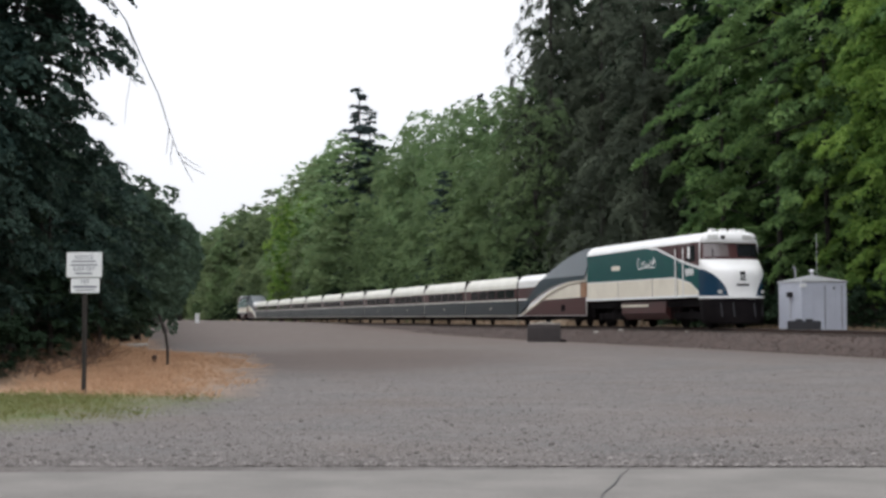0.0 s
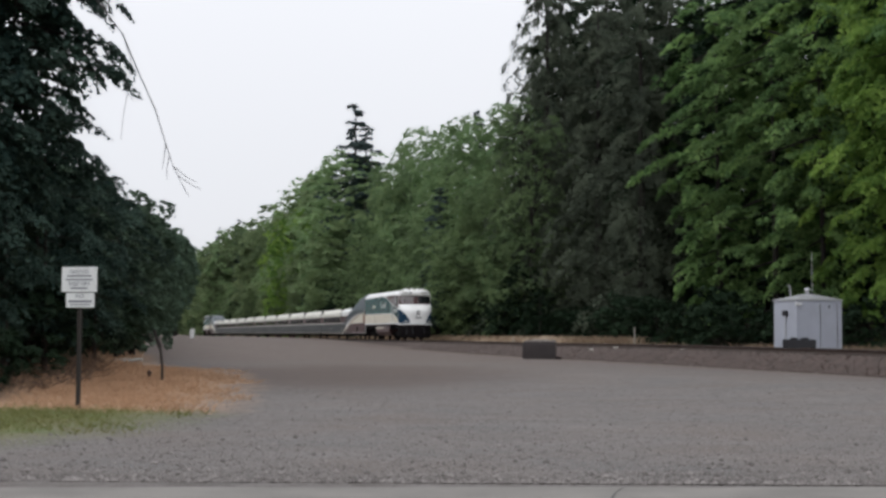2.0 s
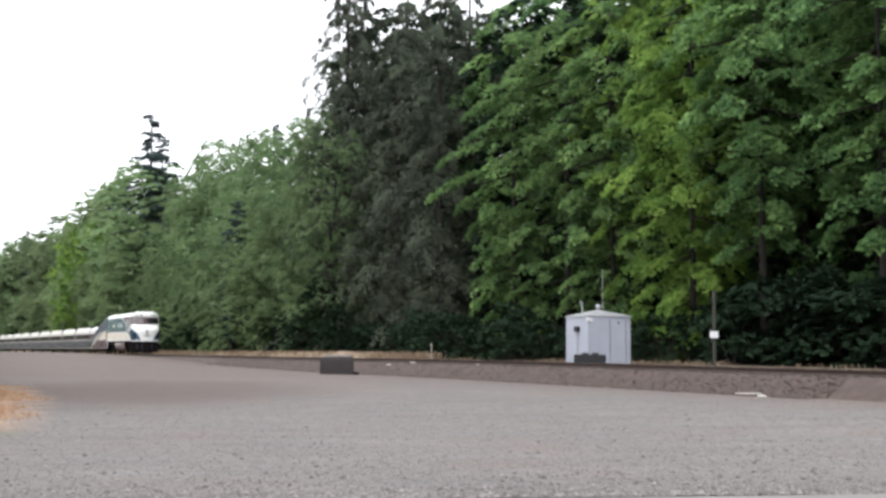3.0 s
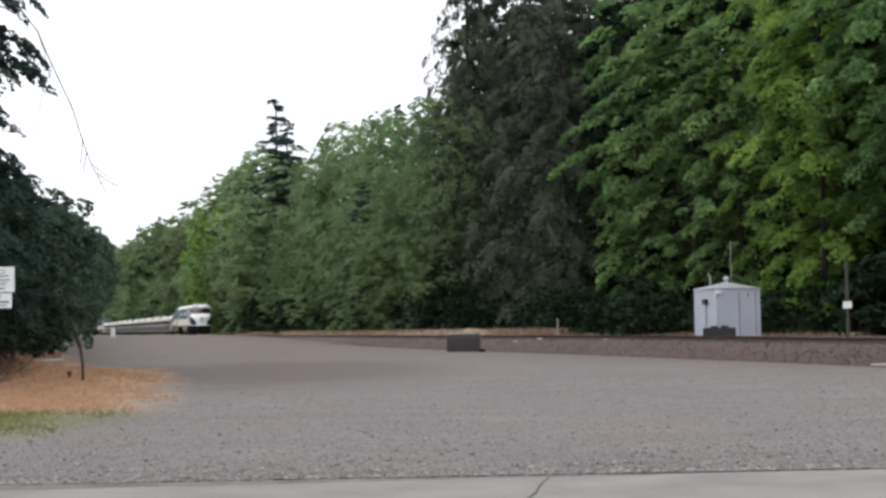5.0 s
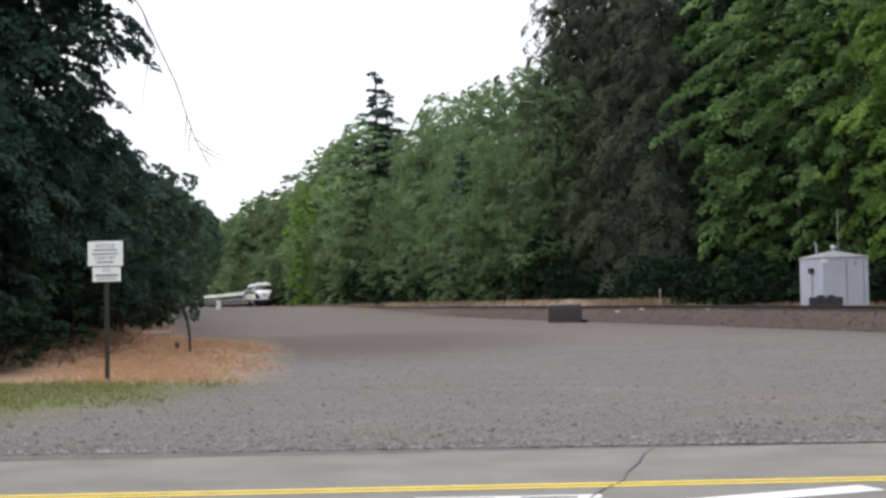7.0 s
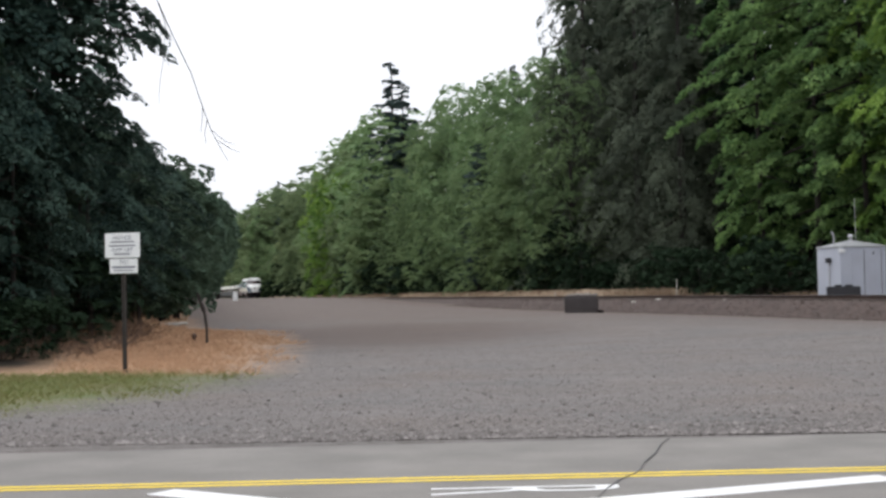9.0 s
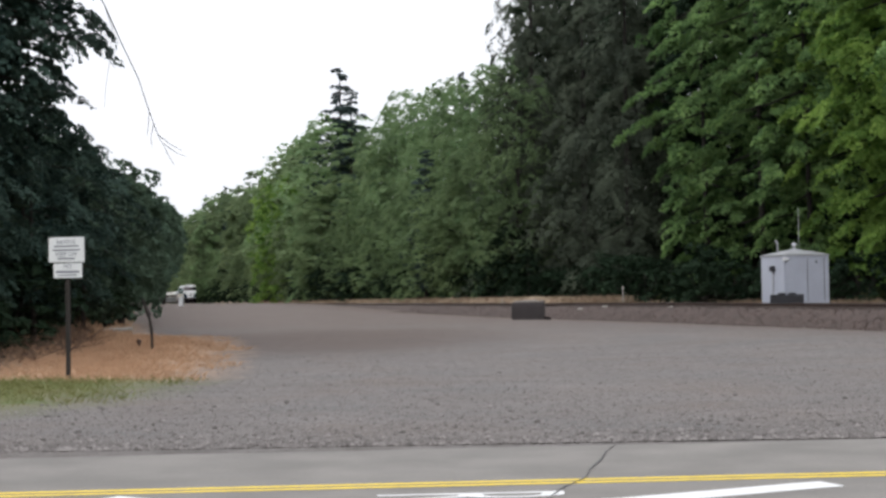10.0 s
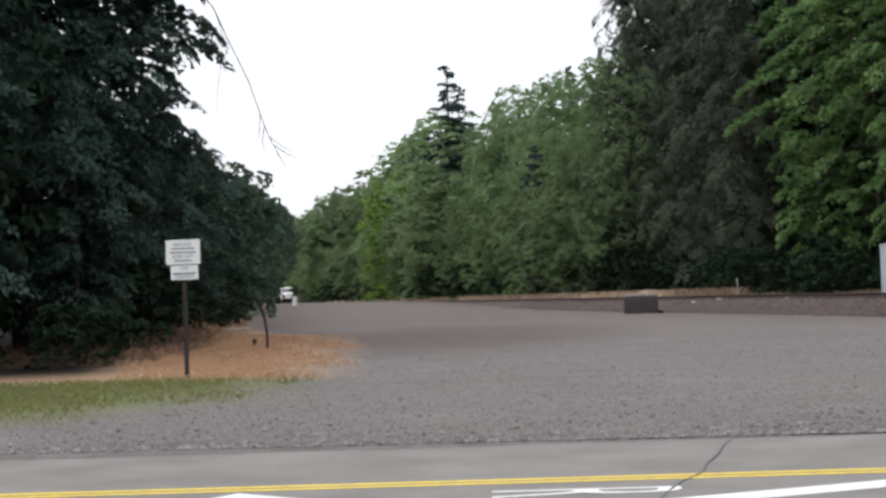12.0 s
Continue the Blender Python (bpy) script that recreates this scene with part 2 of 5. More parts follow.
def ground_z(x, y):
    x, y = np.asarray(x, float), np.asarray(y, float)
    d = (x - track_x(y)) * 0.9666
    lot = 0.95 * sstep(70, 190, y) + 0.16 * sstep(-26, -4, d) * sstep(17, 36, y) * (1 - sstep(70, 150, y)) + 0.12 * sstep(29, 48, y) * sstep(-4, -12, x)
    lot = lot + 0.02 * np.sin(x * 0.9 + y * 0.3) * sstep(16, 24, y) - 0.05 * (1 - sstep(13.8, 15.1, y - 0.05 * x)) * 1.0
    back = 0.9 + 0.42 * np.maximum(d - 14, 0) * (1 - sstep(40, 90, d) * 0.6)
    back = np.minimum(back, 26.0)
    w = sstep(-3.0, 3.0, d)
    lot = lot + 0.55 * sstep(0.5, 3.5, -(x + 0.212 * y)) * sstep(46, 62, y) * (1 - sstep(85, 115, y))
    left = 0.25 * np.maximum(-(x + 0.30 * y) - 14, 0)
    return lot * (1 - w) + back * w + np.minimum(left, 14.0) * (1 - w) + fall(y)


def graded(a, b, fine, far, grow=1.12):
    out = list(np.arange(a, b, fine))
    s, x = fine, out[-1]
    while x < far:
        s *= grow
        x += s
        out.append(x)
    return out


xs = np.array(sorted([-v for v in graded(0, 36, 0.7, 2500)][1:] + graded(0, 44, 0.7, 2500)))
ys = np.array(sorted([-v for v in graded(0.01, 6, 2, 2000, 1.3)] + graded(6, 110, 0.8, 3500)))
gx, gy = np.meshgrid(xs, ys)
gz = ground_z(gx, gy)
nx, ny = len(xs), len(ys)
idx = np.arange(nx * ny).reshape(ny, nx)
quads = np.stack([idx[:-1, :-1], idx[:-1, 1:], idx[1:, 1:], idx[1:, :-1]], -1).reshape(-1, 4)


def ground_material():
    """Grey gravel on the lot, dry and green grass on the verge, leaf litter under the trees with shade painted in."""
    m = bpy.data.materials.new("ground")
    m.use_nodes = True
    n, l = m.node_tree.nodes, m.node_tree.links
    p = n["Principled BSDF"]
    p.inputs["Roughness"].default_value = 0.95
    p.inputs["Specular IOR Level"].default_value = 0.2
    tc = n.new("ShaderNodeTexCoord")
    sep = n.new("ShaderNodeSeparateXYZ")
    l.new(tc.outputs["Object"], sep.inputs[0])

    def noise_tex(scale, detail=4, rough=0.6):
        t = n.new("ShaderNodeTexNoise")
        t.inputs["Scale"].default_value, t.inputs["Detail"].default_value, t.inputs["Roughness"].default_value = scale, detail, rough
        l.new(tc.outputs["Object"], t.inputs["Vector"])
        return t.outputs[0]

    def op(kind, a, b=None, c=None):
        q = n.new("ShaderNodeMath")
        q.operation = kind
        for i, v in enumerate((a, b, c)):
            if v is None:
                continue
            if isinstance(v, (int, float)):
                q.inputs[i].default_value = v
            else:
                l.new(v, q.inputs[i])
        return q.outputs[0]

    def ramp(v, lo, hi, out=1.0):
        q = n.new("ShaderNodeMapRange")
        q.inputs[1].default_value, q.inputs[2].default_value, q.inputs[4].default_value = lo, hi, out
        l.new(v, q.inputs[0])
        return q.outputs[0]

    def blend(f, a, b):
        q = n.new("ShaderNodeMix")
        q.data_type = "RGBA"
        l.new(f, q.inputs[0]) if not isinstance(f, float) else None
        for i, v in ((6, a), (7, b)):
            if isinstance(v, tuple):
                q.inputs[i].default_value = (*v, 1)
            else:
                l.new(v, q.inputs[i])
        return q.outputs[2]

    x, y = sep.outputs[0], sep.outputs[1]
    big, mid, fine = noise_tex(0.12), noise_tex(1.1), noise_tex(16, 2)
    vor = n.new("ShaderNodeTexVoronoi")
    vor.inputs["Scale"].default_value = 13
    l.new(tc.outputs["Object"], vor.inputs["Vector"])
    gravel = blend(ramp(big, 0.35, 0.65), (0.128, 0.117, 0.112), (0.173, 0.157, 0.146))
    gravel = blend(ramp(mid, 0.45, 0.75, 0.5), gravel, (0.134, 0.122, 0.116))
    gravel = blend(ramp(fine, 0.5, 0.72, 0.8), gravel, (0.065, 0.059, 0.057))
    gravel = blend(ramp(vor.outputs["Distance"], 0.0, 0.3, 0.35), gravel, (0.235, 0.219, 0.210))
    mot = noise_tex(4.5, 3)
    gravel = blend(ramp(mot, 0.5, 0.72, 0.7), gravel, (0.092, 0.082, 0.079))
    gravel = blend(ramp(mot, 0.46, 0.28, 0.5), gravel, (0.230, 0.214, 0.204))
    tone = noise_tex(0.33, 3)
    gravel = blend(ramp(tone, 0.5, 0.7, 0.5), gravel, (0.133, 0.134, 0.134))
    gravel = blend(ramp(tone, 0.48, 0.3, 0.5), gravel, (0.163, 0.135, 0.119))
    # coarser, darker stones swept up along the road
    edge = ramp(op("ADD", op("MULTIPLY_ADD", x, -0.05, y), op("MULTIPLY", mot, 3.0)), 18.6, 16.6)
    gravel = blend(op("MULTIPLY", edge, ramp(mid, 0.35, 0.6, 0.6)), gravel, (0.090, 0.081, 0.075))
    # tyre-worn streaks and patches, a few metres long
    st = n.new("ShaderNodeMapping")
    st.inputs["Scale"].default_value = (0.25, 0.9, 1)
    st.inputs["Rotation"].default_value = (0, 0, 0.2)
    l.new(tc.outputs["Object"], st.inputs[0])
    sn = n.new("ShaderNodeTexNoise")
    sn.inputs["Scale"].default_value, sn.inputs["Detail"].default_value = 1.0, 5
    l.new(st.outputs[0], sn.inputs["Vector"])
    gravel = blend(ramp(sn.outputs[0], 0.5, 0.75, 0.45), gravel, (0.124, 0.109, 0.102))
    gravel = blend(ramp(sn.outputs[0], 0.45, 0.25, 0.3), gravel, (0.249, 0.234, 0.225))
    # a browner, trodden belt towards the verge and the far side
    far = op("ADD", ramp(y, 38, 75), op("MULTIPLY_ADD", mid, 0.5, -0.25))
    brown = blend(ramp(mid, 0.3, 0.7), (0.13, 0.104, 0.092), (0.165, 0.134, 0.117))
    gravel = blend(op("MULTIPLY", far, 0.75), gravel, brown)
    # a darker brown patch with a ragged edge beside the verge
    sx1, sy1 = op("MULTIPLY", op("ADD", x, 3.5), 1 / 7.5), op("MULTIPLY", op("ADD", y, -50.0), 1 / 15.0)
    s2 = op("ADD", op("ADD", op("MULTIPLY", sx1, sx1), op("MULTIPLY", sy1, sy1)), op("MULTIPLY_ADD", sn.outputs[0], 1.6, -0.8))
    gravel = blend(ramp(s2, 1.1, 0.2, 0.6), gravel, (0.097, 0.071, 0.060))
    # brown dirt where the ballast runs out into the lot
    d = op("MULTIPLY", op("ADD", x, op("MULTIPLY_ADD", y, 0.265, -31.1)), 0.9666)
    toe = ramp(op("ADD", d, op("MULTIPLY", mid, 3.0)), -5.5, -2.0, 0.8)
    gravel = blend(toe, gravel, blend(ramp(mid, 0.3, 0.7), (0.115, 0.088, 0.076), (0.155, 0.124, 0.108)))
    # verge under the trees
    ex, ey = op("MULTIPLY", op("ADD", x, op("MULTIPLY_ADD", y, 0.12, 9.1)), 1 / 7.8), op("MULTIPLY", op("ADD", y, -38.0), 1 / 20.0)
    r2 = op("ADD", op("MULTIPLY", ex, ex), op("POWER", op("ABSOLUTE", ey), 4.0))
    r2 = op("ADD", r2, op("MULTIPLY_ADD", mid, 0.7, -0.35))
    inside = ramp(r2, 1.3, 0.62)
    inside2 = op("MULTIPLY", ramp(op("ADD", op("MULTIPLY_ADD", y, 0.212, x), op("MULTIPLY", mid, 3.0)), 2.2, 0.2), op("MULTIPLY", ramp(y, 46, 54), ramp(y, 92, 76)))
    inside = op("MAXIMUM", inside, inside2)
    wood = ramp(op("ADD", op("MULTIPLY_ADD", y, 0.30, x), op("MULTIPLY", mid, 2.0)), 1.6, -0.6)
    straw = blend(ramp(mid, 0.35, 0.7), (0.45, 0.295, 0.19), (0.33, 0.215, 0.135))
    green = blend(ramp(mid, 0.35, 0.7), (0.11, 0.135, 0.05), (0.16, 0.15, 0.065))
    front = ramp(op("ADD", y, op("MULTIPLY_ADD", x, 0.15, op("MULTIPLY", mid, 2.0))), 29.2, 27.2)
    verge = blend(front, straw, green)
    # forest soil, darkened further as painted shade under the trees
    shaded_soil = blend(ramp(mid, 0.3, 0.7), (0.032, 0.025, 0.018), (0.016, 0.014, 0.010))
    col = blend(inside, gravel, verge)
    col = blend(op("MULTIPLY", wood, ramp(y, 29, 33)), col, shaded_soil)
    # behind the line
    back = ramp(op("ADD", d, op("MULTIPLY", mid, 2.0)), 3.6, 4.8)
    bank = blend(ramp(mid, 0.35, 0.65), (0.26, 0.20, 0.15), (0.11, 0.09, 0.06))
    bank = blend(ramp(d, 6, 9), bank, shaded_soil)
    col = blend(back, col, bank)
    l.new(col, p.inputs["Base Color"])
    bp = n.new("ShaderNodeBump")
    bp.inputs["Strength"].default_value, bp.inputs["Distance"].default_value = 0.9, 0.03
    l.new(op("ADD", fine, op("MULTIPLY", vor.outputs["Distance"], -0.8)), bp.inputs["Height"])
    l.new(bp.outputs[0], p.inputs["Normal"])
    return m


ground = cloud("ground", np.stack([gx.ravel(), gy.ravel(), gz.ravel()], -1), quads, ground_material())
ground.data.shade_smooth()
tagged(ground, "grey gravel lot with dry grass verge and wooded bank", "ground", kind="structure")


def road_y(x, back):
    return 14.8 + 0.045 * x - back


def strip(name, a, b, x0, x1, z, material, label, thick=0.0, step=2.0, cat="marking", parent=None):
    bm = bmesh.new()
    n = max(2, int((x1 - x0) / step))
    rows = []
    for i in range(n + 1):
        x = x0 + (x1 - x0) * i / n
        w = 0.02 * math.sin(x * 1.7) + 0.012 * math.sin(x * 4.1) if thick else 0
        rows.append([bm.verts.new(c) for c in ((x, road_y(x, a) + w, z - thick), (x, road_y(x, a) + w, z), (x, road_y(x, b), z), (x, road_y(x, b), z - thick))])
    for p, q in zip(rows, rows[1:]):
        for i in range(3):
            if not thick and i != 1:
                continue
            bm.faces.new((p[i], p[i + 1], q[i + 1], q[i]))
    bmesh.ops.recalc_face_normals(bm, faces=bm.faces)
    ob = part(name, bm, material, parent)
    return tagged(ob, label, cat, kind="structure") if parent is None else ob


road = strip("road", 0.0, 7.4, -60, 60, 0.005, M["concrete"], "worn light grey concrete road crossing before the lot", 0.12, 0.5, "road")
strip("yellow_line", 2.62, 2.72, -60, 60, 0.009, M["yellow"], "double yellow centre line painted on the road")
strip("yellow_line", 2.80, 2.90, -60, 60, 0.009, M["yellow"], "double yellow centre line painted on the road")


def flat(name, polys, z, material, label, cat):
    bm = bmesh.new()
    for pts in polys:
        bm.faces.new([bm.verts.new((x, y, z)) for x, y in pts])
    bmesh.ops.recalc_face_normals(bm, faces=bm.faces)
    for f in bm.faces:
        if f.normal.z < 0:
            f.normal_flip()
    return tagged(part(name, bm, material), label, cat, kind="structure")


def bar(a, b, w):
    a, b = Vector(a), Vector(b)
    d = (b - a).normalized() * w / 2
    k = Vector((-d.y, d.x))
    return [(a - k)[:], (b - k)[:], (b + k)[:], (a + k)[:]]


# railway crossing marking in the near lane: a long cross with a letter lying along the road
flat("crossing_cross", [bar((-2.75, 11.52), (1.0, 9.12), 0.34), bar((3.45, 11.66), (-2.6, 9.2), 0.34)], 0.010, M["whiteline"],
     "long white cross of a railway crossing marking", "road marking")
letter = bpy.data.curves.new("crossing_letter", "FONT")
letter.body = "R"
letter.size, letter.align_x, letter.align_y = 1.0, "CENTER", "CENTER"
lob = new("crossing_letter", letter)
lob.data.materials.append(M["whiteline"])
lob.matrix_world = Matrix.Translation((0.25, 11.31, 0.0105)) @ Matrix.Rotation(radians(-88), 4, "Z") @ Matrix.Diagonal((0.75, 2.3, 1, 1))
tagged(lob, "white letter R of a railway crossing marking", "road marking", kind="structure")

crack = [(2.03, 14.86), (1.86, 14.3), (1.72, 13.6), (1.52, 12.9), (1.41, 12.3), (1.18, 11.8), (1.02, 11.3), (0.8, 10.4), (0.65, 9.0), (0.5, 7.8)]
flat("road_crack", [bar(a, b, 0.010 + 0.006 * (i % 3)) for i, (a, b) in enumerate(zip(crack, crack[1:]))], 0.0125, M["tar"], "dark crack sealed with tar across the road", "crack")

# ---- railway line ----
Y0, Y1 = -120.0, 620.0


def along(profile, y0, y1, step):
    """Rings of a profile of (d, z) swept along the line."""
    return [[(*beside(y, d), z + float(fall(y))) for d, z in profile] for y in np.arange(y0, y1 + step / 2, step)]


bm = bmesh.new()
rng = np.random.default_rng(5)
for ring in [along([(-3.5, -0.3), (-3.0, 0.0), (-2.4, 0.42), (-1.75, 0.80), (-0.6, 0.84), (0.6, 0.84), (1.75, 0.80), (2.9, 0.60), (3.4, -0.3)], Y0, Y1, 0.7)]:
    ring = [[(x + rng.normal(0, 0.012), y, z + rng.normal(0, 0.008)) for x, y, z in r] for r in ring]
    loft(bm, ring)
bed = tagged(part("track_bed", bm, M["ballast"], smooth=True), "brown crushed-stone ballast bank under the rails", "track bed", kind="structure")

for d in (-0.7175, 0.7175):
    bm = bmesh.new()
    prof = [(-0.07, 0.85), (0.07, 0.85), (0.07, 0.87), (0.012, 0.89), (0.012, 0.955), (0.036, 0.965), (0.036, 1.0), (-0.036, 1.0), (-0.036, 0.965), (-0.012, 0.955), (-0.012, 0.89), (-0.07, 0.87)]
    loft(bm, along([(d + a, z) for a, z in prof], Y0, Y1, 10))
    r = tagged(part("rail", bm, M["rail"]), "rusty brown steel rail of the railway line", "rail", group="rails of the line", kind="structure")
    bm = bmesh.new()
    loft(bm, along([(d - 0.028, 0.995), (d + 0.028, 0.995), (d + 0.028, 1.004), (d - 0.028, 1.004)], Y0, Y1, 10))
    part("rail_head", bm, M["railtop"], r, "worn bright running surface")
bm = bmesh.new()
box(bm, -0.115, 0.115, -1.28, 1.28, 0.74, 0.862, 0.012)
tie0 = part("tie", bm, M["tie"], bed)
for i, y in enumerate(np.arange(36, 200, 0.62)):
    o = tie0 if i == 0 else new("tie", tie0.data)
    o.parent = bed
    o.matrix_local = Matrix.Translation((track_x(y), y, float(fall(y)))) @ Matrix.Rotation(radians(TURN + rng.normal(0, 0.6)), 4, "Z")

# ---- trees ----


def leaf_cards(c, nrm, size, rng, slim=0.75, droop=0.25):
    """Small pointed leaves at c, facing nrm, each folded along its middle."""
    n = len(c)
    nrm = nrm / np.linalg.norm(nrm, axis=1, keepdims=True)
    t = np.cross(nrm, rng.normal(size=(n, 3)))
    t /= np.linalg.norm(t, axis=1, keepdims=True) + 1e-9
    b = np.cross(nrm, t)
    s = (size * rng.uniform(0.6, 1.3, n))[:, None]
    v = np.stack([c - t * s * 0.55, c + b * s * 0.5 * slim + nrm * s * 0.10, c + t * s * 0.6 - nrm * s * droop, c - b * s * 0.5 * slim + nrm * s * 0.10], 1)
    return v.reshape(-1, 3), np.arange(4 * n).reshape(n, 4)


def trunk_mesh(h, r, limbs, rng, lean=0.02):
    bm = bmesh.new()
    rings = []
    for i in range(8):
        t = i / 7
        rr = r * (1.25 - 0.25 * min(1, t * 6)) * (1 - 0.85 * t)
        ox, oy = lean * h * t * t + 0.04 * math.sin(5 * t), 0.04 * math.cos(4 * t)
        rings.append([(ox + rr * math.cos(a), oy + rr * math.sin(a), h * t - 0.3 * (i == 0)) for a in np.linspace(0, 2 * math.pi, 9)[:-1]])
    loft(bm, rings)
    for a, z0, ln, up in limbs:
        p = Vector((lean * h * (z0 / h) ** 2, 0, z0))
        q = p + Vector((math.cos(a) * ln * 0.5, math.sin(a) * ln * 0.5, up * 0.6))
        e = p + Vector((math.cos(a) * ln, math.sin(a) * ln, up))
        rod(bm, p, q, r * 0.28, r * 0.18, 6)
        rod(bm, q, e, r * 0.18, r * 0.05, 6)
    return bm


def broadleaf(name, seed, h, w, sprays, per, size, spread, leafmat, label, low=0.06, full=0.45, knots=26, tight=1.0, flat=0.85):
    """A broad-leaved tree: trunk and limbs, and a crown of flat leafy sprays in uneven bunches with gaps between them."""
    rng = np.random.default_rng(seed)
    tree = empty(name)
    cs, ns, limbs, bunch = [], [], [], []
    for i in range(knots):
        u = low + (0.97 - low) * ((i + rng.random()) / knots)
        env = w * (min(1.0, (u - low + 0.12) / full * 0.9) ** 0.5) * math.sqrt(max(0.03, 1 - max(0, (u - full) / (1 - full)) ** 2.2))
        a = i * 2.39996 + rng.normal(0, 0.4)
        rad = env * rng.uniform(0.45, 0.78) * (1.25 - 0.25 * tight)
        bunch.append((a, rad, u * h, w * rng.uniform(0.30, 0.50) * tight))
        if i % 2 == 0:
            limbs.append((a, max(0.08 * h, u * h - rad * 0.6), rad * 0.9, rad * 0.5))
    for i in range(sprays):
        a, rad, z, lr = bunch[int(rng.integers(knots))]
        c = np.array([math.cos(a) * rad, math.sin(a) * rad, z])
        d = rng.normal(size=3)
        d += 0.6 * np.array([math.cos(a), math.sin(a), 0.25])
        d[2] = d[2] * 0.8 + 0.1
        d /= np.linalg.norm(d)
        p = c + d * lr * rng.uniform(0.75, 1.12) * np.array([1, 1, 0.72])
        out = np.array([d[0], d[1], 0.0])
        nrm = np.array([0, 0, flat]) + out * 0.55 + rng.normal(0, 0.18 if flat > 0.8 else 0.35, 3)
        nrm /= np.linalg.norm(nrm)
        t = np.cross(nrm, rng.normal(size=3))
        t /= np.linalg.norm(t)
        b = np.cross(nrm, t)
        k = int(per * rng.uniform(0.6, 1.3))
        r = spread * rng.uniform(0.6, 1.3) * np.sqrt(rng.random(k))
        th = rng.uniform(0, 2 * math.pi, k)
        pos = p + np.outer(r * np.cos(th), t) + np.outer(r * np.sin(th) * 0.75, b) - np.outer(r * r / spread * 0.35, np.array([0, 0, 1.0])) + rng.normal(0, 0.06 * spread, (k, 3))
        cs.append(pos)
        ns.append(nrm + rng.normal(0, 0.30, (k, 3)))
    v, f = leaf_cards(np.concatenate(cs), np.concatenate(ns), size, rng)
    if h > 5:
        part("trunk", trunk_mesh(h * 0.86, h * 0.017, limbs, rng), M["bark"], tree, smooth=True)
    else:
        bm = bmesh.new()
        for a, rad, z, lr in bunch[::2]:
            rod(bm, (0, 0, -0.1), (math.cos(a) * rad, math.sin(a) * rad, z), 0.03, 0.012, 5)
        part("stem", bm, M["bark"], tree)
    cloud("crown", v, f, leafmat, tree)
    return tagged(tree, label, "tree" if h > 5 else "shrub")


def layered(name, seed, h, w, boughs, fans, per, size, spread, leafmat, label, low=0.1, full=0.5, rise=0.32, droop=0.55, extra=()):
    """A maple: boughs in open tiers, each carrying flat drooping fans of leaves on its outer half, dark gaps between."""
    rng = np.random.default_rng(seed)
    tree = empty(name)
    cs, ns, limbs, tiers = [], [], [], []
    for i in range(boughs):
        u = low + (0.97 - low) * ((i + rng.random()) / boughs)
        env = w * (min(1.0, (u - low + 0.12) / full * 0.9) ** 0.5) * math.sqrt(max(0.03, 1 - max(0, (u - full) / (1 - full)) ** 2.2))
        tiers.append((i * 2.39996 + rng.normal(0, 0.35), u * h, env * rng.uniform(0.72, 1.12)))
    for i, (a, z0, L) in enumerate(tiers + list(extra)):
        out, side, up = np.array([math.cos(a), math.sin(a), 0]), np.array([-math.sin(a), math.cos(a), 0]), np.array([0, 0, 1.0])
        if i % 2 == 0 or i >= boughs:
            limbs.append((a, max(0.05 * h, z0), L * 0.8, (rise * 0.8 - droop * 0.64 - 0.1) * L))
        for _ in range(max(3, int(fans * (0.35 + 0.65 * L / w)))):
            t = 0.28 + 0.76 * rng.random() ** 0.7
            lat = rng.normal(0, 0.26) * L * (1.15 - 0.7 * t)
            c = out * L * t + side * lat + up * (z0 + rise * L * t - droop * L * t * t - 0.25 * abs(lat) + rng.normal(0, 0.10))
            nrm = up * 0.95 + out * (0.3 + 0.55 * t) + side * 0.5 * lat / L + rng.normal(0, 0.16, 3)
            nrm /= np.linalg.norm(nrm)
            tt = np.cross(nrm, rng.normal(size=3))
            tt /= np.linalg.norm(tt)
            bb = np.cross(nrm, tt)
            k = int(per * rng.uniform(0.6, 1.3))
            r = spread * rng.uniform(0.6, 1.25) * np.sqrt(rng.random(k))
            th = rng.uniform(0, 2 * math.pi, k)
            pos = c + np.outer(r * np.cos(th), tt) + np.outer(r * np.sin(th) * 0.8, bb) - np.outer(r * r / spread * 0.45, up) + rng.normal(0, 0.07 * spread, (k, 3))
            cs.append(pos)
            ns.append(nrm + rng.normal(0, 0.30, (k, 3)))
    v, f = leaf_cards(np.concatenate(cs), np.concatenate(ns), size, rng)
    part("trunk", trunk_mesh(h * 0.86, h * 0.011, limbs, rng), M["bark"], tree, smooth=True)
    cloud("crown", v, f, leafmat, tree)
    return tagged(tree, label, "tree")


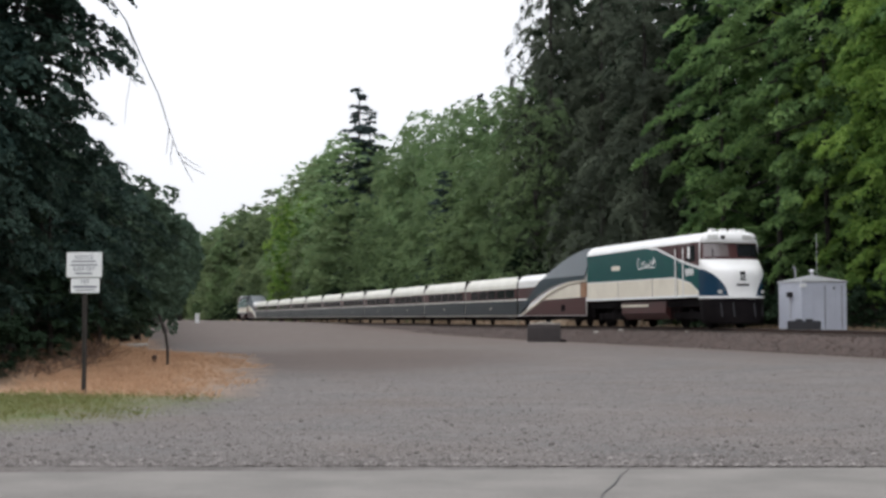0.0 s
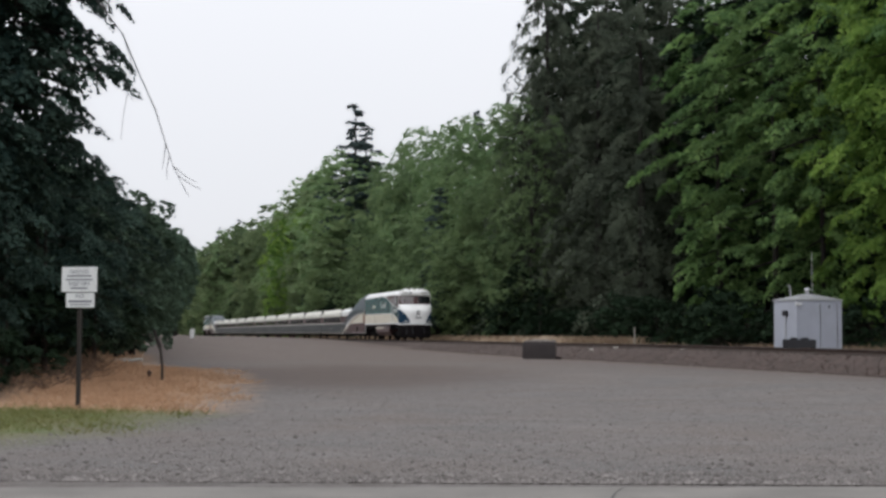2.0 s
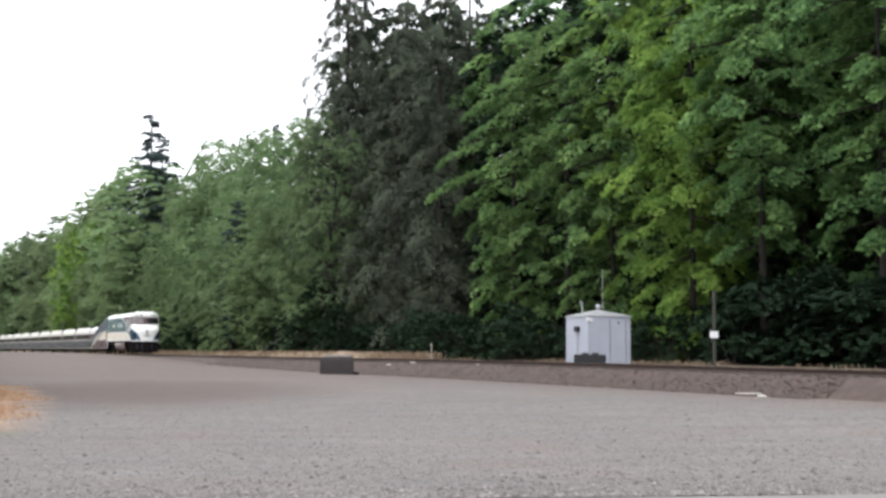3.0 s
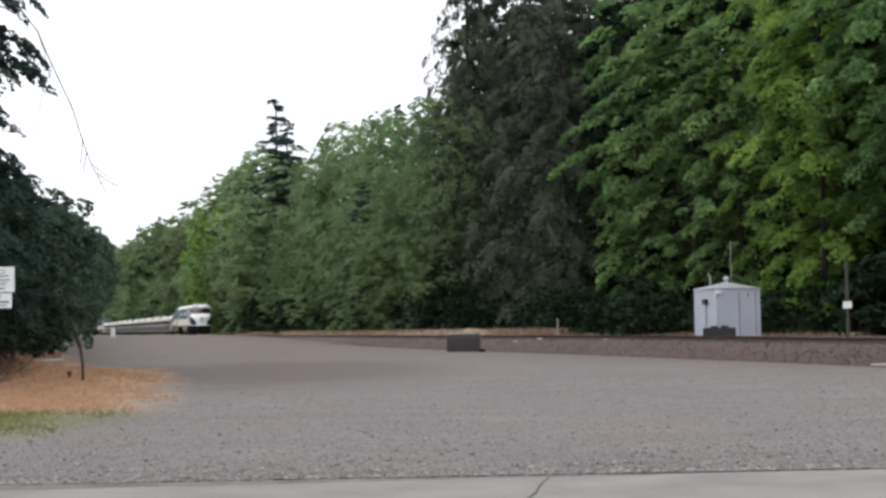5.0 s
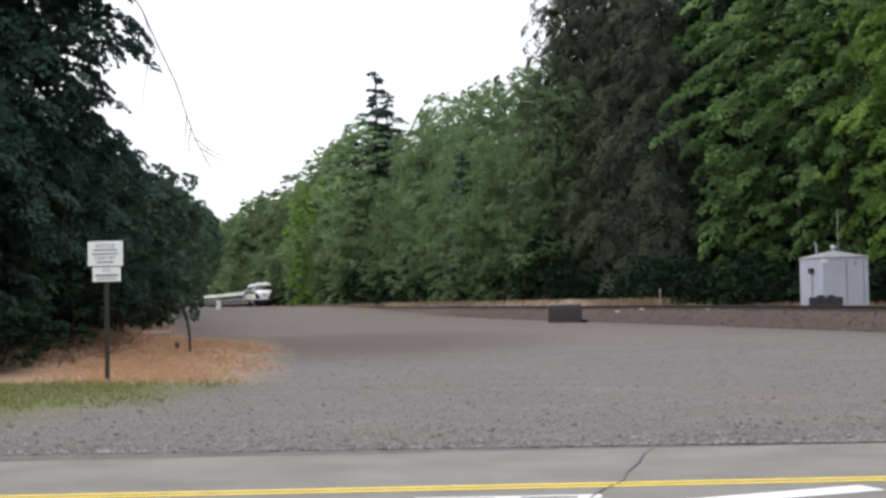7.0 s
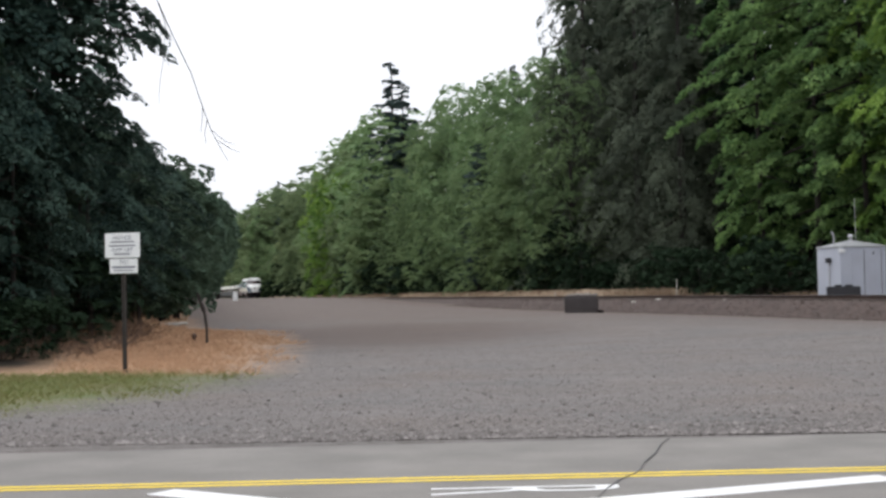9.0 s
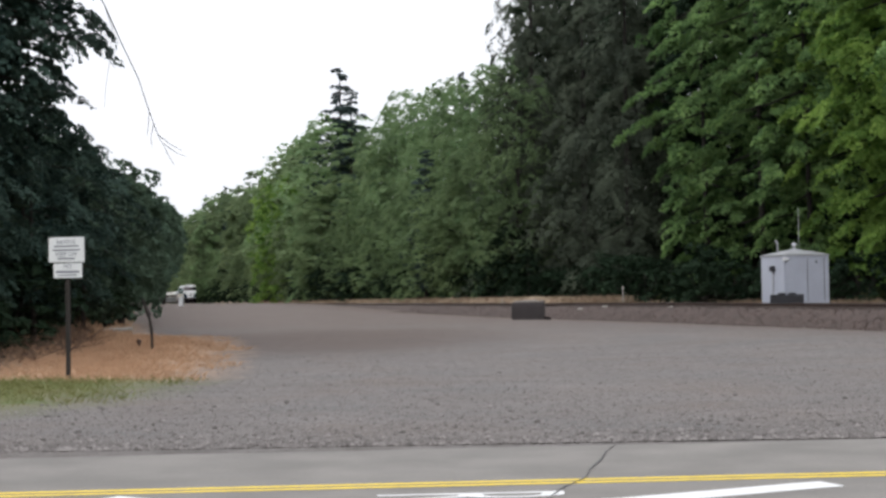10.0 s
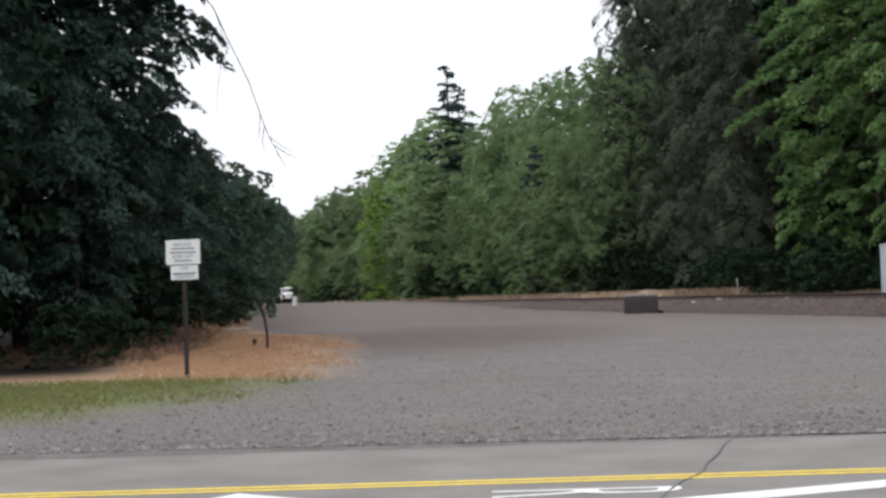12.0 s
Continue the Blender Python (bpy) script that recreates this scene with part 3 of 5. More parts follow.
def conifer(name, seed, h, w, whorls, size, leafmat, label, low=0.03, droop=0.45, per=26, power=0.8, wild=0.0, tassel=0.75):
    """A conifer: straight trunk with tiers of drooping boughs."""
    rng = np.random.default_rng(seed)
    tree = empty(name)
    cs, ns, limbs = [], [], []
    for i in range(whorls):
        u = low + (0.985 - low) * (i + rng.random() * 0.8) / whorls
        ln = w * (1 - u) ** power * rng.uniform(0.75, 1.15) + 0.12
        nb = 5 if u < 0.85 else 4
        for j in range(nb):
            a = i * 1.1 + j * 2 * math.pi / nb + rng.normal(0, 0.25)
            L = ln * rng.uniform(0.65 - 0.3 * wild, 1.15 + 0.15 * wild)
            uj = u + wild * rng.normal(0, 0.6) / whorls
            k = max(8, int(per * (0.35 + L / w)))
            t = rng.uniform(0.12, 1.0, k) ** 0.75
            # needles hang in tassels from a few side twigs of the bough
            knot = rng.integers(0, 7, k)
            tk, lk, dk = np.sort(rng.uniform(0.15, 1.0, 7)), rng.normal(0, 0.17, 7), rng.uniform(0.5, 1.4, 7)
            t = np.where(rng.random(k) < tassel, tk[knot] + rng.normal(0, 0.035, k), t)
            lat = lk[knot] * L * (1.15 - tk[knot] * 0.7) + rng.normal(0, 0.05, k) * L
            hang = np.abs(rng.normal(0, 0.085, k)) * L * dk[knot] + 0.08 * rng.random(k) + 0.35 * np.abs(lat)
            out, side = np.array([math.cos(a), math.sin(a), 0]), np.array([-math.sin(a), math.cos(a), 0])
            z = uj * h + 0.10 * L * t - droop * L * t * t
            cs.append(out * (L * t)[:, None] + side * lat[:, None] + np.stack([0 * t, 0 * t, z - hang], -1))
            ns.append(np.array([0, 0, 0.7]) + out * 0.6 + rng.normal(0, 0.32, (k, 3)))
            if j == 0 and i % 4 == 0:
                limbs.append((a, u * h, L * 0.8, -droop * L * 0.4))
    v, f = leaf_cards(np.concatenate(cs), np.concatenate(ns), size, rng, 0.5, 0.35)
    part("trunk", trunk_mesh(h * 0.98, h * 0.014, limbs, rng, 0.0), M["bark"], tree, smooth=True)
    cloud("crown", v, f, leafmat, tree)
    return tagged(tree, label, "tree")


def plant(tree, x, y, turn=0.0, sc=1.0, wide=1.0, z=None, group=""):
    zz = float(ground_z(x, y)) if z is None else z
    m = Matrix.Translation((x, y, zz - 0.05)) @ Matrix.Rotation(radians(turn), 4, "Z") @ Matrix.Diagonal((sc * wide, sc * wide, sc, 1))
    if tree.get("used"):
        t = copy_thing(tree, m @ Matrix.Diagonal((1 / tree.scale[0], 1 / tree.scale[1], 1 / tree.scale[2], 1)))
    else:
        t = tree
        t.matrix_basis = m
        t["used"] = 1
    if group:
        tagged(t, group=group)
    return t


def behind(bear, off):
    """A place off metres behind the line, on the bearing x / y from the origin."""
    y = 31.1 / (bear + 0.265)
    for _ in range(6):
        d = off
        yy = (31.1 + d / 0.9666) / (bear + 0.265)
        y = yy
    return bear * y, y


# masters; each is planted at its first use
bigleaf = [layered("maple_tree", 11 + i, 24, 6.0, 52, 14, 30, 0.29, 0.66, M["maple"], "tall green bigleaf maple at the edge of the woods", 0.10, 0.5) for i in range(2)]
highmaple = [layered("maple_tree", 14 + i, 24, 6.0, 50, 14, 30, 0.29, 0.66, M["maple"], "tall green maple with open shade under its crown", 0.26, 0.6) for i in range(2)]
limeleaf = [layered("maple_tree", 21 + i, 23, 5.8, 52, 14, 30, 0.29, 0.66, M["lime"], "yellow-green maple with lit outer sprays", 0.08, 0.5) for i in range(2)]
alders = [broadleaf("alder_tree", 31 + i, 20, 5.2, 800, 17, 0.29, 0.58, M["alder"], "grey-green alder in the woods behind the line, paled as haze", 0.02, 0.45, 44, 1.0, 0.6) for i in range(3)]
far_alders = [broadleaf("alder_tree", 36 + i, 20, 5.2, 520, 12, 0.46, 0.7, M["alder"], "grey-green alder in the distant woods, paled as haze", 0.02, 0.45, 36, 1.0, 0.6) for i in range(2)]
far_pales = [broadleaf("alder_tree", 46 + i, 18, 5.2, 520, 12, 0.46, 0.7, M["pale"], "pale green tree in the distant woods, haze in its colour", 0.02, 0.45, 36, 1.0, 0.6) for i in range(2)]
sunny = broadleaf("alder_tree", 49, 18, 5.2, 520, 12, 0.46, 0.7, M["lime"], "bright yellow-green tree in the distant woods", 0.02, 0.45, 36, 1.0, 0.6)
inner = [broadleaf("woodland_tree", 96 + i, 22, 5.5, 330, 15, 0.62, 0.95, M["deep"], "tree inside the woods, leaves darkened as shade", 0.02, 0.5, 36) for i in range(2)]
pales = [broadleaf("alder_tree", 41 + i, 18, 5.2, 800, 17, 0.29, 0.58, M["pale"], "pale green broad-leaved tree in the far woods, haze in its colour", 0.02, 0.45, 44, 1.0, 0.6) for i in range(2)]
shades = [layered("broadleaf_tree", 51 + i, 14, 4.6, 44, 13, 30, 0.21, 0.52, M["dusk"], "blue-green broad-leaved tree beside the lot, leaves darkened as shade", 0.14, 0.5) for i in range(3)]
farshades = [broadleaf("broadleaf_tree", 54 + i, 14, 4.6, 330, 17, 0.40, 0.55, M["mist"], "broad-leaved tree along the far side of the lot, greyed as haze", 0.11, 0.5, 34, 0.9, 0.5) for i in range(2)]
farhigh = [broadleaf("broadleaf_tree", 151 + i, 14, 4.4, 200, 14, 0.55, 0.6, M["mist"], "broad-leaved tree with a high crown at the far end, greyed as haze", 0.42, 0.6, 22, 0.9, 0.5) for i in range(2)]
hemlocks = [conifer("hemlock_tree", 61 + i, 32, 8.0, 25, 0.31, M["needle"], "tall dark hemlock with drooping boughs", 0.05, 0.55, 270, 0.45) for i in range(2)]
firs = [conifer("fir_tree", 71 + i, 26, 4.0, 34, 0.36, M["fir"], "dark fir standing above the other trees", 0.1, 0.12, 90, 0.38, 1.0, 0.3) for i in range(2)]
shrubs = [broadleaf("shrub", 81 + i, 2.6, 1.7, 70, 16, 0.24, 0.42, M["deep"], "low shrub at the foot of the trees, darkened as shade", 0.05, 0.4, 14) for i in range(2)]
brambles = [broadleaf("shrub", 91, 1.5, 1.3, 60, 20, 0.16, 0.35, M["bramble"], "low yellow-green brambles at the edge of the woods", 0.05, 0.4, 12)]

R = np.random.default_rng(3)
WOODS = "woods behind the line"
# near edge of the woods behind the line, from the near end to the far
for bear, off, kind, sc, wide in (
        (0.70, 13, highmaple[1], 1.0, 1.1), (0.62, 10, highmaple[0], 0.9, 1.1), (0.56, 12, highmaple[0], 0.95, 1.05), (0.505, 9.5, highmaple[1], 0.88, 1.0),
        (0.50, 15, bigleaf[0], 0.98, 1.0), (0.44, 13, highmaple[1], 0.98, 0.95), (0.405, 10, highmaple[0], 0.90, 0.95), (0.380, 14, limeleaf[0], 1.1, 0.8), (0.347, 10.5, limeleaf[1], 0.95, 0.85),
        (0.39, 17, bigleaf[0], 1.15, 1.0), (0.325, 13.5, limeleaf[0], 1.05, 0.8), (0.285, 11.5, bigleaf[0], 0.95, 0.9), (0.25, 12, bigleaf[1], 0.95, 1.0), (0.208, 12, bigleaf[0], 1.0, 0.9),
        (0.60, 19, bigleaf[1], 1.15, 1.2), (0.52, 20, bigleaf[0], 1.1, 1.2), (0.345, 20, limeleaf[1], 1.25, 1.1), (0.23, 20, bigleaf[1], 1.2, 1.1), (0.29, 20, bigleaf[0], 1.2, 1.1), (0.44, 22, bigleaf[0], 1.25, 1.2),
        (0.092, 17, hemlocks[1], 1.15, 0.75), (0.125, 17, hemlocks[0], 1.15, 0.8),
        (0.26, 24, hemlocks[0], 0.9, 0.9), (0.172, 16, hemlocks[1], 1.0, 0.9), (0.150, 12, hemlocks[0], 0.95, 0.85), (0.118, 13, hemlocks[1], 0.97, 0.9),
        (0.080, 12, hemlocks[0], 1.3, 0.66), (0.115, 23, hemlocks[1], 1.0, 1.0), (0.19, 21, hemlocks[0], 0.9, 1.0)):
    x, y = behind(bear, off)
    plant(kind, x, y, R.uniform(0, 360), sc, wide, group=WOODS)
# trees deeper in the woods close the gaps; leaf colour darkened as shade
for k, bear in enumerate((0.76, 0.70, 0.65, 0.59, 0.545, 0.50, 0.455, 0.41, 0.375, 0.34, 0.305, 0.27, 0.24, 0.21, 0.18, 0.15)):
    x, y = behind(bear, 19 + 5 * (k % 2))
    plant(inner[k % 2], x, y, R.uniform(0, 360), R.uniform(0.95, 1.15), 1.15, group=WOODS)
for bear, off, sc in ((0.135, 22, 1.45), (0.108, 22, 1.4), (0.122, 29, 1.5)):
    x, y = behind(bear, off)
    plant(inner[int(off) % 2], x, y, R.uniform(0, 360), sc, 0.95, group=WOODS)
# the long wooded side beyond: crowns step down towards the far end, a lower row before a higher one
tops = ((0.055, 160), (0.0275, 160), (-0.01, 205), (-0.035, 232), (-0.068, 265), (-0.093, 300), (-0.118, 368), (-0.1475, 375), (-0.168, 402), (-0.19, 430))
tb, ty = [t[0] for t in tops][::-1], [t[1] for t in tops][::-1]
for off, low_, high, gap in ((8.5, 0.42, 0.70, 5.6), (13, 0.78, 1.03, 5.4)):
    bear, i = 0.062, 0
    while bear > -0.19:
        x, y = behind(bear, off + R.uniform(-1.5, 2))
        top = 1.7 + (555 - np.interp(bear, tb, ty)) / 2400 * y * R.uniform(low_, high)
        kind = alders[int(R.integers(3))] if bear > -0.06 else (alders + pales)[[0, 3, 1, 2, 0, 4, 1][int(R.integers(7))]] if bear > -0.10 else (pales + alders)[[0, 1, 2, 0, 1, 3][int(R.integers(6))]]
        hh = 20 if kind in alders else 18
        if y > 190:
            kind = far_alders[i % 2] if kind in alders else far_pales[i % 2]
        sc = max(0.35, (top - float(ground_z(x, y))) / hh)
        plant(kind, x, y, R.uniform(0, 360), sc, R.uniform(0.95, 1.3) * max(1.0, 0.75 / sc) * (1.0 if y < 200 else 1.25), group=WOODS)
        bear -= gap * (1.0 if y < 200 else 1.7) * R.uniform(0.7, 1.3) * (0.265 + bear) ** 2 / 31.1
        i += 1
x, y = behind(-0.103, 6.5)
plant(sunny, x, y, 30, (1.7 + 0.086 * y - float(ground_z(x, y))) / 18, 1.0, group=WOODS)
# two tall alders close the skyline beside the hemlocks
for bear, off, rise, turn in ((0.068, 9.5, 0.160, 70), (0.052, 13, 0.168, 200)):
    x, y = behind(bear, off)
    plant(alders[1], x, y, turn, (1.7 + rise * y - float(ground_z(x, y))) / 20, 0.95, group=WOODS)
# low dark trees at the foot of the woods, shade put into their leaf colour
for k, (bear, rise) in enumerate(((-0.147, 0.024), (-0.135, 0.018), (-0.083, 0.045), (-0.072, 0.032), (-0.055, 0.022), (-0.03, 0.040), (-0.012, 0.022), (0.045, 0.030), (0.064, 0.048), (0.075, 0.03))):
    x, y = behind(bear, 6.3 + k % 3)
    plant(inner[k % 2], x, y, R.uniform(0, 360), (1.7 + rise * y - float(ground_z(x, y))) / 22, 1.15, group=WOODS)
# firs that stand out: bearing, distance behind the line, height of the top as a slope
for bear, off, kind, rise, wide in ((-0.0621, 12, firs[0], 0.1642, 1.15), (-0.0545, 12, firs[1], 0.150, 0.95), (0.0277, 15, firs[1], 0.167, 0.5), (-0.088, 10, firs[0], 0.106, 0.8),
                                    (-0.1475, 9, firs[1], 0.083, 0.5), (-0.163, 9, firs[0], 0.073, 0.5), (0.0, 6.5, firs[1], 0.108, 1.0), (-0.095, 7, firs[1], 0.06, 1.2)):
    x, y = behind(bear, off)
    z = float(ground_z(x, y))
    plant(kind, x, y, R.uniform(0, 360), (1.7 + rise * y - z) / 26, wide, group=WOODS)

LEFT = "trees beside the lot"
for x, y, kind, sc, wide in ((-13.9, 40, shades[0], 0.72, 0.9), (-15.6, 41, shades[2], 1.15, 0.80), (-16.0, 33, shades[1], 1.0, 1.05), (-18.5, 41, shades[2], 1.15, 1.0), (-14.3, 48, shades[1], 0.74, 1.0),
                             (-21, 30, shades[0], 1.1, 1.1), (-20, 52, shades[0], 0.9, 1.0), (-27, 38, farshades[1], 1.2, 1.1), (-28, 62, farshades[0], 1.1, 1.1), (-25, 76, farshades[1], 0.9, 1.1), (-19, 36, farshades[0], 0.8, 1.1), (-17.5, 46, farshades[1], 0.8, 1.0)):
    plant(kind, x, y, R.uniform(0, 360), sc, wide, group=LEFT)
highcrown = layered("broadleaf_tree", 58, 15, 3.1, 34, 11, 30, 0.20, 0.5, M["dusk"], "tree with one high leafy bough over the verge, darkened as shade", 0.62, 0.85,
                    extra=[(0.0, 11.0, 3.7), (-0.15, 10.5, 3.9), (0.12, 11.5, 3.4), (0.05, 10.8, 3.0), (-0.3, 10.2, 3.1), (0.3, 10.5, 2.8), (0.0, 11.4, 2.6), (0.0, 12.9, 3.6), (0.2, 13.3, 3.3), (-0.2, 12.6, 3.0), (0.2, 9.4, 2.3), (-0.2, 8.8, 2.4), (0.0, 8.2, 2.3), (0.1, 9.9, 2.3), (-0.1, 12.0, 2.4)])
# fill-in trees behind, their dark leaf colour standing in for shade
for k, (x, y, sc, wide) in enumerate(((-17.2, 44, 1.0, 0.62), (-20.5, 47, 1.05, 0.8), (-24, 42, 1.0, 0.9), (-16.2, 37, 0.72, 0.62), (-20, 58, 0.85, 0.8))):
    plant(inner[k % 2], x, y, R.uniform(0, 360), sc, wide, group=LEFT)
for x, y, sc in ((-16.2, 66, 0.27), (-15.4, 60, 0.24), (-17.6, 72, 0.30)):
    plant(farshades[0], x, y, R.uniform(0, 360), sc, 1.5, group=LEFT)
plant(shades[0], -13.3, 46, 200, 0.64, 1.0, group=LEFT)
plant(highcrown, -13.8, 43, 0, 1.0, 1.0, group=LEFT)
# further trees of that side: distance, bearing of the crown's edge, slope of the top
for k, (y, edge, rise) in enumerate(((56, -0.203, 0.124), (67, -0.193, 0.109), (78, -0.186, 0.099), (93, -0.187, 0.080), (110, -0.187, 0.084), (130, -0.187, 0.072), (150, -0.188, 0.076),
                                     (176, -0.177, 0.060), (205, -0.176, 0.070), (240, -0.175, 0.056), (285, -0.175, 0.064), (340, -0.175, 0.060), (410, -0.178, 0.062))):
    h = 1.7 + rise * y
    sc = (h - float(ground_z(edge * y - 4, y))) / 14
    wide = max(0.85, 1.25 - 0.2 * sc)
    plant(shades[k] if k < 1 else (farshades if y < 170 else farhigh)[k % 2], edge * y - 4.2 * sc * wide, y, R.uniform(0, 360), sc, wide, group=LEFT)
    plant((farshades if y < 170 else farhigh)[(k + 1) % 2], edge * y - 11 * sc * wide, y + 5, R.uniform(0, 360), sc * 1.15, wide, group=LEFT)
# the woods close the far end of the line
for x, y, kind, sc in ((-128, 520, alders[0], 1.3), (-140, 540, alders[1], 1.3), (-116, 530, pales[0], 1.4), (-104, 520, alders[2], 1.3), (-92, 515, pales[1], 1.3), (-150, 520, alders[0], 1.3)):
    plant(kind, x, y, R.uniform(0, 360), sc, 1.2, group=WOODS)
# undergrowth; the dark shrubs are added to paint the shade under the trees
UNDER = "undergrowth at the edge of the woods"
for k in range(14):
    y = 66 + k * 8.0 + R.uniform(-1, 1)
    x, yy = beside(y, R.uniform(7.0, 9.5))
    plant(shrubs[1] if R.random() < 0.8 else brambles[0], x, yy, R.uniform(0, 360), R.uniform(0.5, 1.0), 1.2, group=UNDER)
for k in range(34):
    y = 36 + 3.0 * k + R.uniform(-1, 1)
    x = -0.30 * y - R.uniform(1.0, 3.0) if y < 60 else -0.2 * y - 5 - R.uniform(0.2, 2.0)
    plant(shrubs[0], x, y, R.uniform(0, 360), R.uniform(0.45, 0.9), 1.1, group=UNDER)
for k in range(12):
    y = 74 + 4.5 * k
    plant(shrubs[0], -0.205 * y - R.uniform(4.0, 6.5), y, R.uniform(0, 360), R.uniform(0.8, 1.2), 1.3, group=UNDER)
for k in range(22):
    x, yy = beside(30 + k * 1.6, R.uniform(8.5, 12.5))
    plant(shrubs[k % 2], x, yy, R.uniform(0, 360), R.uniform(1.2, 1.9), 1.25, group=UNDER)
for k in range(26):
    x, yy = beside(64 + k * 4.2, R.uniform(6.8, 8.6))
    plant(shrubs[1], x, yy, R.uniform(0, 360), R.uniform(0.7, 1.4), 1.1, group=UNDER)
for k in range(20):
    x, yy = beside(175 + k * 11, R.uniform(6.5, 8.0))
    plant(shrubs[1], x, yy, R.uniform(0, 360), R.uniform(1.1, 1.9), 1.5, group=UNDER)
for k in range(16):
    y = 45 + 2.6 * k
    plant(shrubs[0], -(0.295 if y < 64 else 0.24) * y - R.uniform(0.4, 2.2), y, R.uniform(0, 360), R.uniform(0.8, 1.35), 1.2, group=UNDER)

# ---- the train ----
W2 = 1.55  # half width


def side_plate(name, pts, material, parent, label="", half=W2, both=True, proud=0.006):
    for y0, y1 in ((-half - proud, -half + 0.03), (half - 0.03, half + proud))[:2 if both else 1]:
        bm = bmesh.new()
        prism(bm, pts, y0, y1)
        part(name, bm, material, parent, label)


def section(half, z0, z1, r=0.5, flare=0.0):
    """Half a dozen points round a car body's cross-section."""
    pts = [(-half, z0), (-half, z1 - r)]
    for i in range(1, 6):
        a = math.pi / 2 * i / 6
        pts.append((-half + (half * 0.55) * (1 - math.cos(a)), z1 - r + r * math.sin(a)))
    pts.append((-half * 0.4, z1))
    return pts + [(-y, z) for y, z in pts[::-1]]


def bogie(parent, x, wheel_r=0.5, gap=1.35, heavy=True):
    bm = bmesh.new()
    for s in (-1, 1):
        box(bm, x - gap - 0.55, x + gap + 0.55, s * 1.08 - 0.09, s * 1.08 + 0.09, 0.42, 0.78, 0.03)
        for k in (-1, 1):
            box(bm, x + k * gap - 0.2, x + k * gap + 0.2, s * 1.14 - 0.1, s * 1.14 + 0.1, 0.36, 0.72, 0.03)
        box(bm, x - 0.3, x + 0.3, s * 1.0 - 0.1, s * 1.0 + 0.1, 0.3, 0.95, 0.03)
    box(bm, x - 0.4, x + 0.4, -1, 1, 0.5, 0.9)
    b = part("bogie", bm, M["under"], parent)
    for k in (-1, 1):
        bm = bmesh.new()
        for s in (-1, 1):
            rod(bm, (x + k * gap, s * 0.70, wheel_r), (x + k * gap, s * 0.83, wheel_r), wheel_r, wheel_r, 20)
        rod(bm, (x + k * gap, -0.8, wheel_r), (x + k * gap, 0.8, wheel_r), 0.08)
        part("wheelset", bm, M["under"], b)


NOSE_REACH = {1.38: (1.50, W2), 2.3: (1.50, W2), 2.6: (1.48, W2), 2.78: (1.40, W2), 2.9: (1.26, W2), 3.0: (1.10, 1.55), 3.08: (0.96, 1.545), 3.16: (0.82, 1.54), 3.3: (0.58, 1.53)}
CAB_REACH = {3.2: (0.60, 1.53), 3.4: (0.56, 1.53), 4.1: (0.36, 1.48), 4.3: (0.3, 1.42)}
VISOR_REACH = {4.08: (0.40, 1.46), 4.12: (0.48, 1.5), 4.3: (0.47, 1.48), 4.45: (0.42, 1.42), 4.56: (0.34, 1.3), 4.63: (0.2, 1.1), 4.66: (0.08, 0.9)}
PILOT_REACH = {0.2: (1.80, 1.35), 0.3: (1.80, 1.42), 0.8: (1.66, 1.5), 1.43: (1.50, W2)}


def bow(z, a0, a1, n, reach, off=0.0):
    """A row of points round the blunt front of the cab at height z; reach gives by height how far it bulges and half its width."""
    zs = sorted(reach)
    fx, hw = np.interp(z, zs, [reach[k][0] for k in zs]), np.interp(z, zs, [reach[k][1] for k in zs])
    out = []
    for a in np.linspace(a0, a1, n + 1):
        c, s = math.cos(radians(a)), math.sin(radians(a))
        out.append((-1.3 + fx * max(c, 0.0) ** 0.78 + off * c, (hw * abs(s) ** 0.72 + off * abs(s)) * (1 if s > 0 else -1), z))
    return out


def patch(a0, a1, low, high, reach, off, n=16, m=6):
    """A thin skin on that front between two angles, from low to high."""
    bm = bmesh.new()
    cols = []
    for a in np.linspace(a0, a1, n + 1):
        cols.append([bm.verts.new(bow(low(a) + (high(a) - low(a)) * k / m, a, a, 1, reach, off)[0]) for k in range(m + 1)])
    for p, q in zip(cols, cols[1:]):
        for k in range(m):
            bm.faces.new((p[k], q[k], q[k + 1], p[k + 1]))
    bmesh.ops.recalc_face_normals(bm, faces=bm.faces)
    return bm


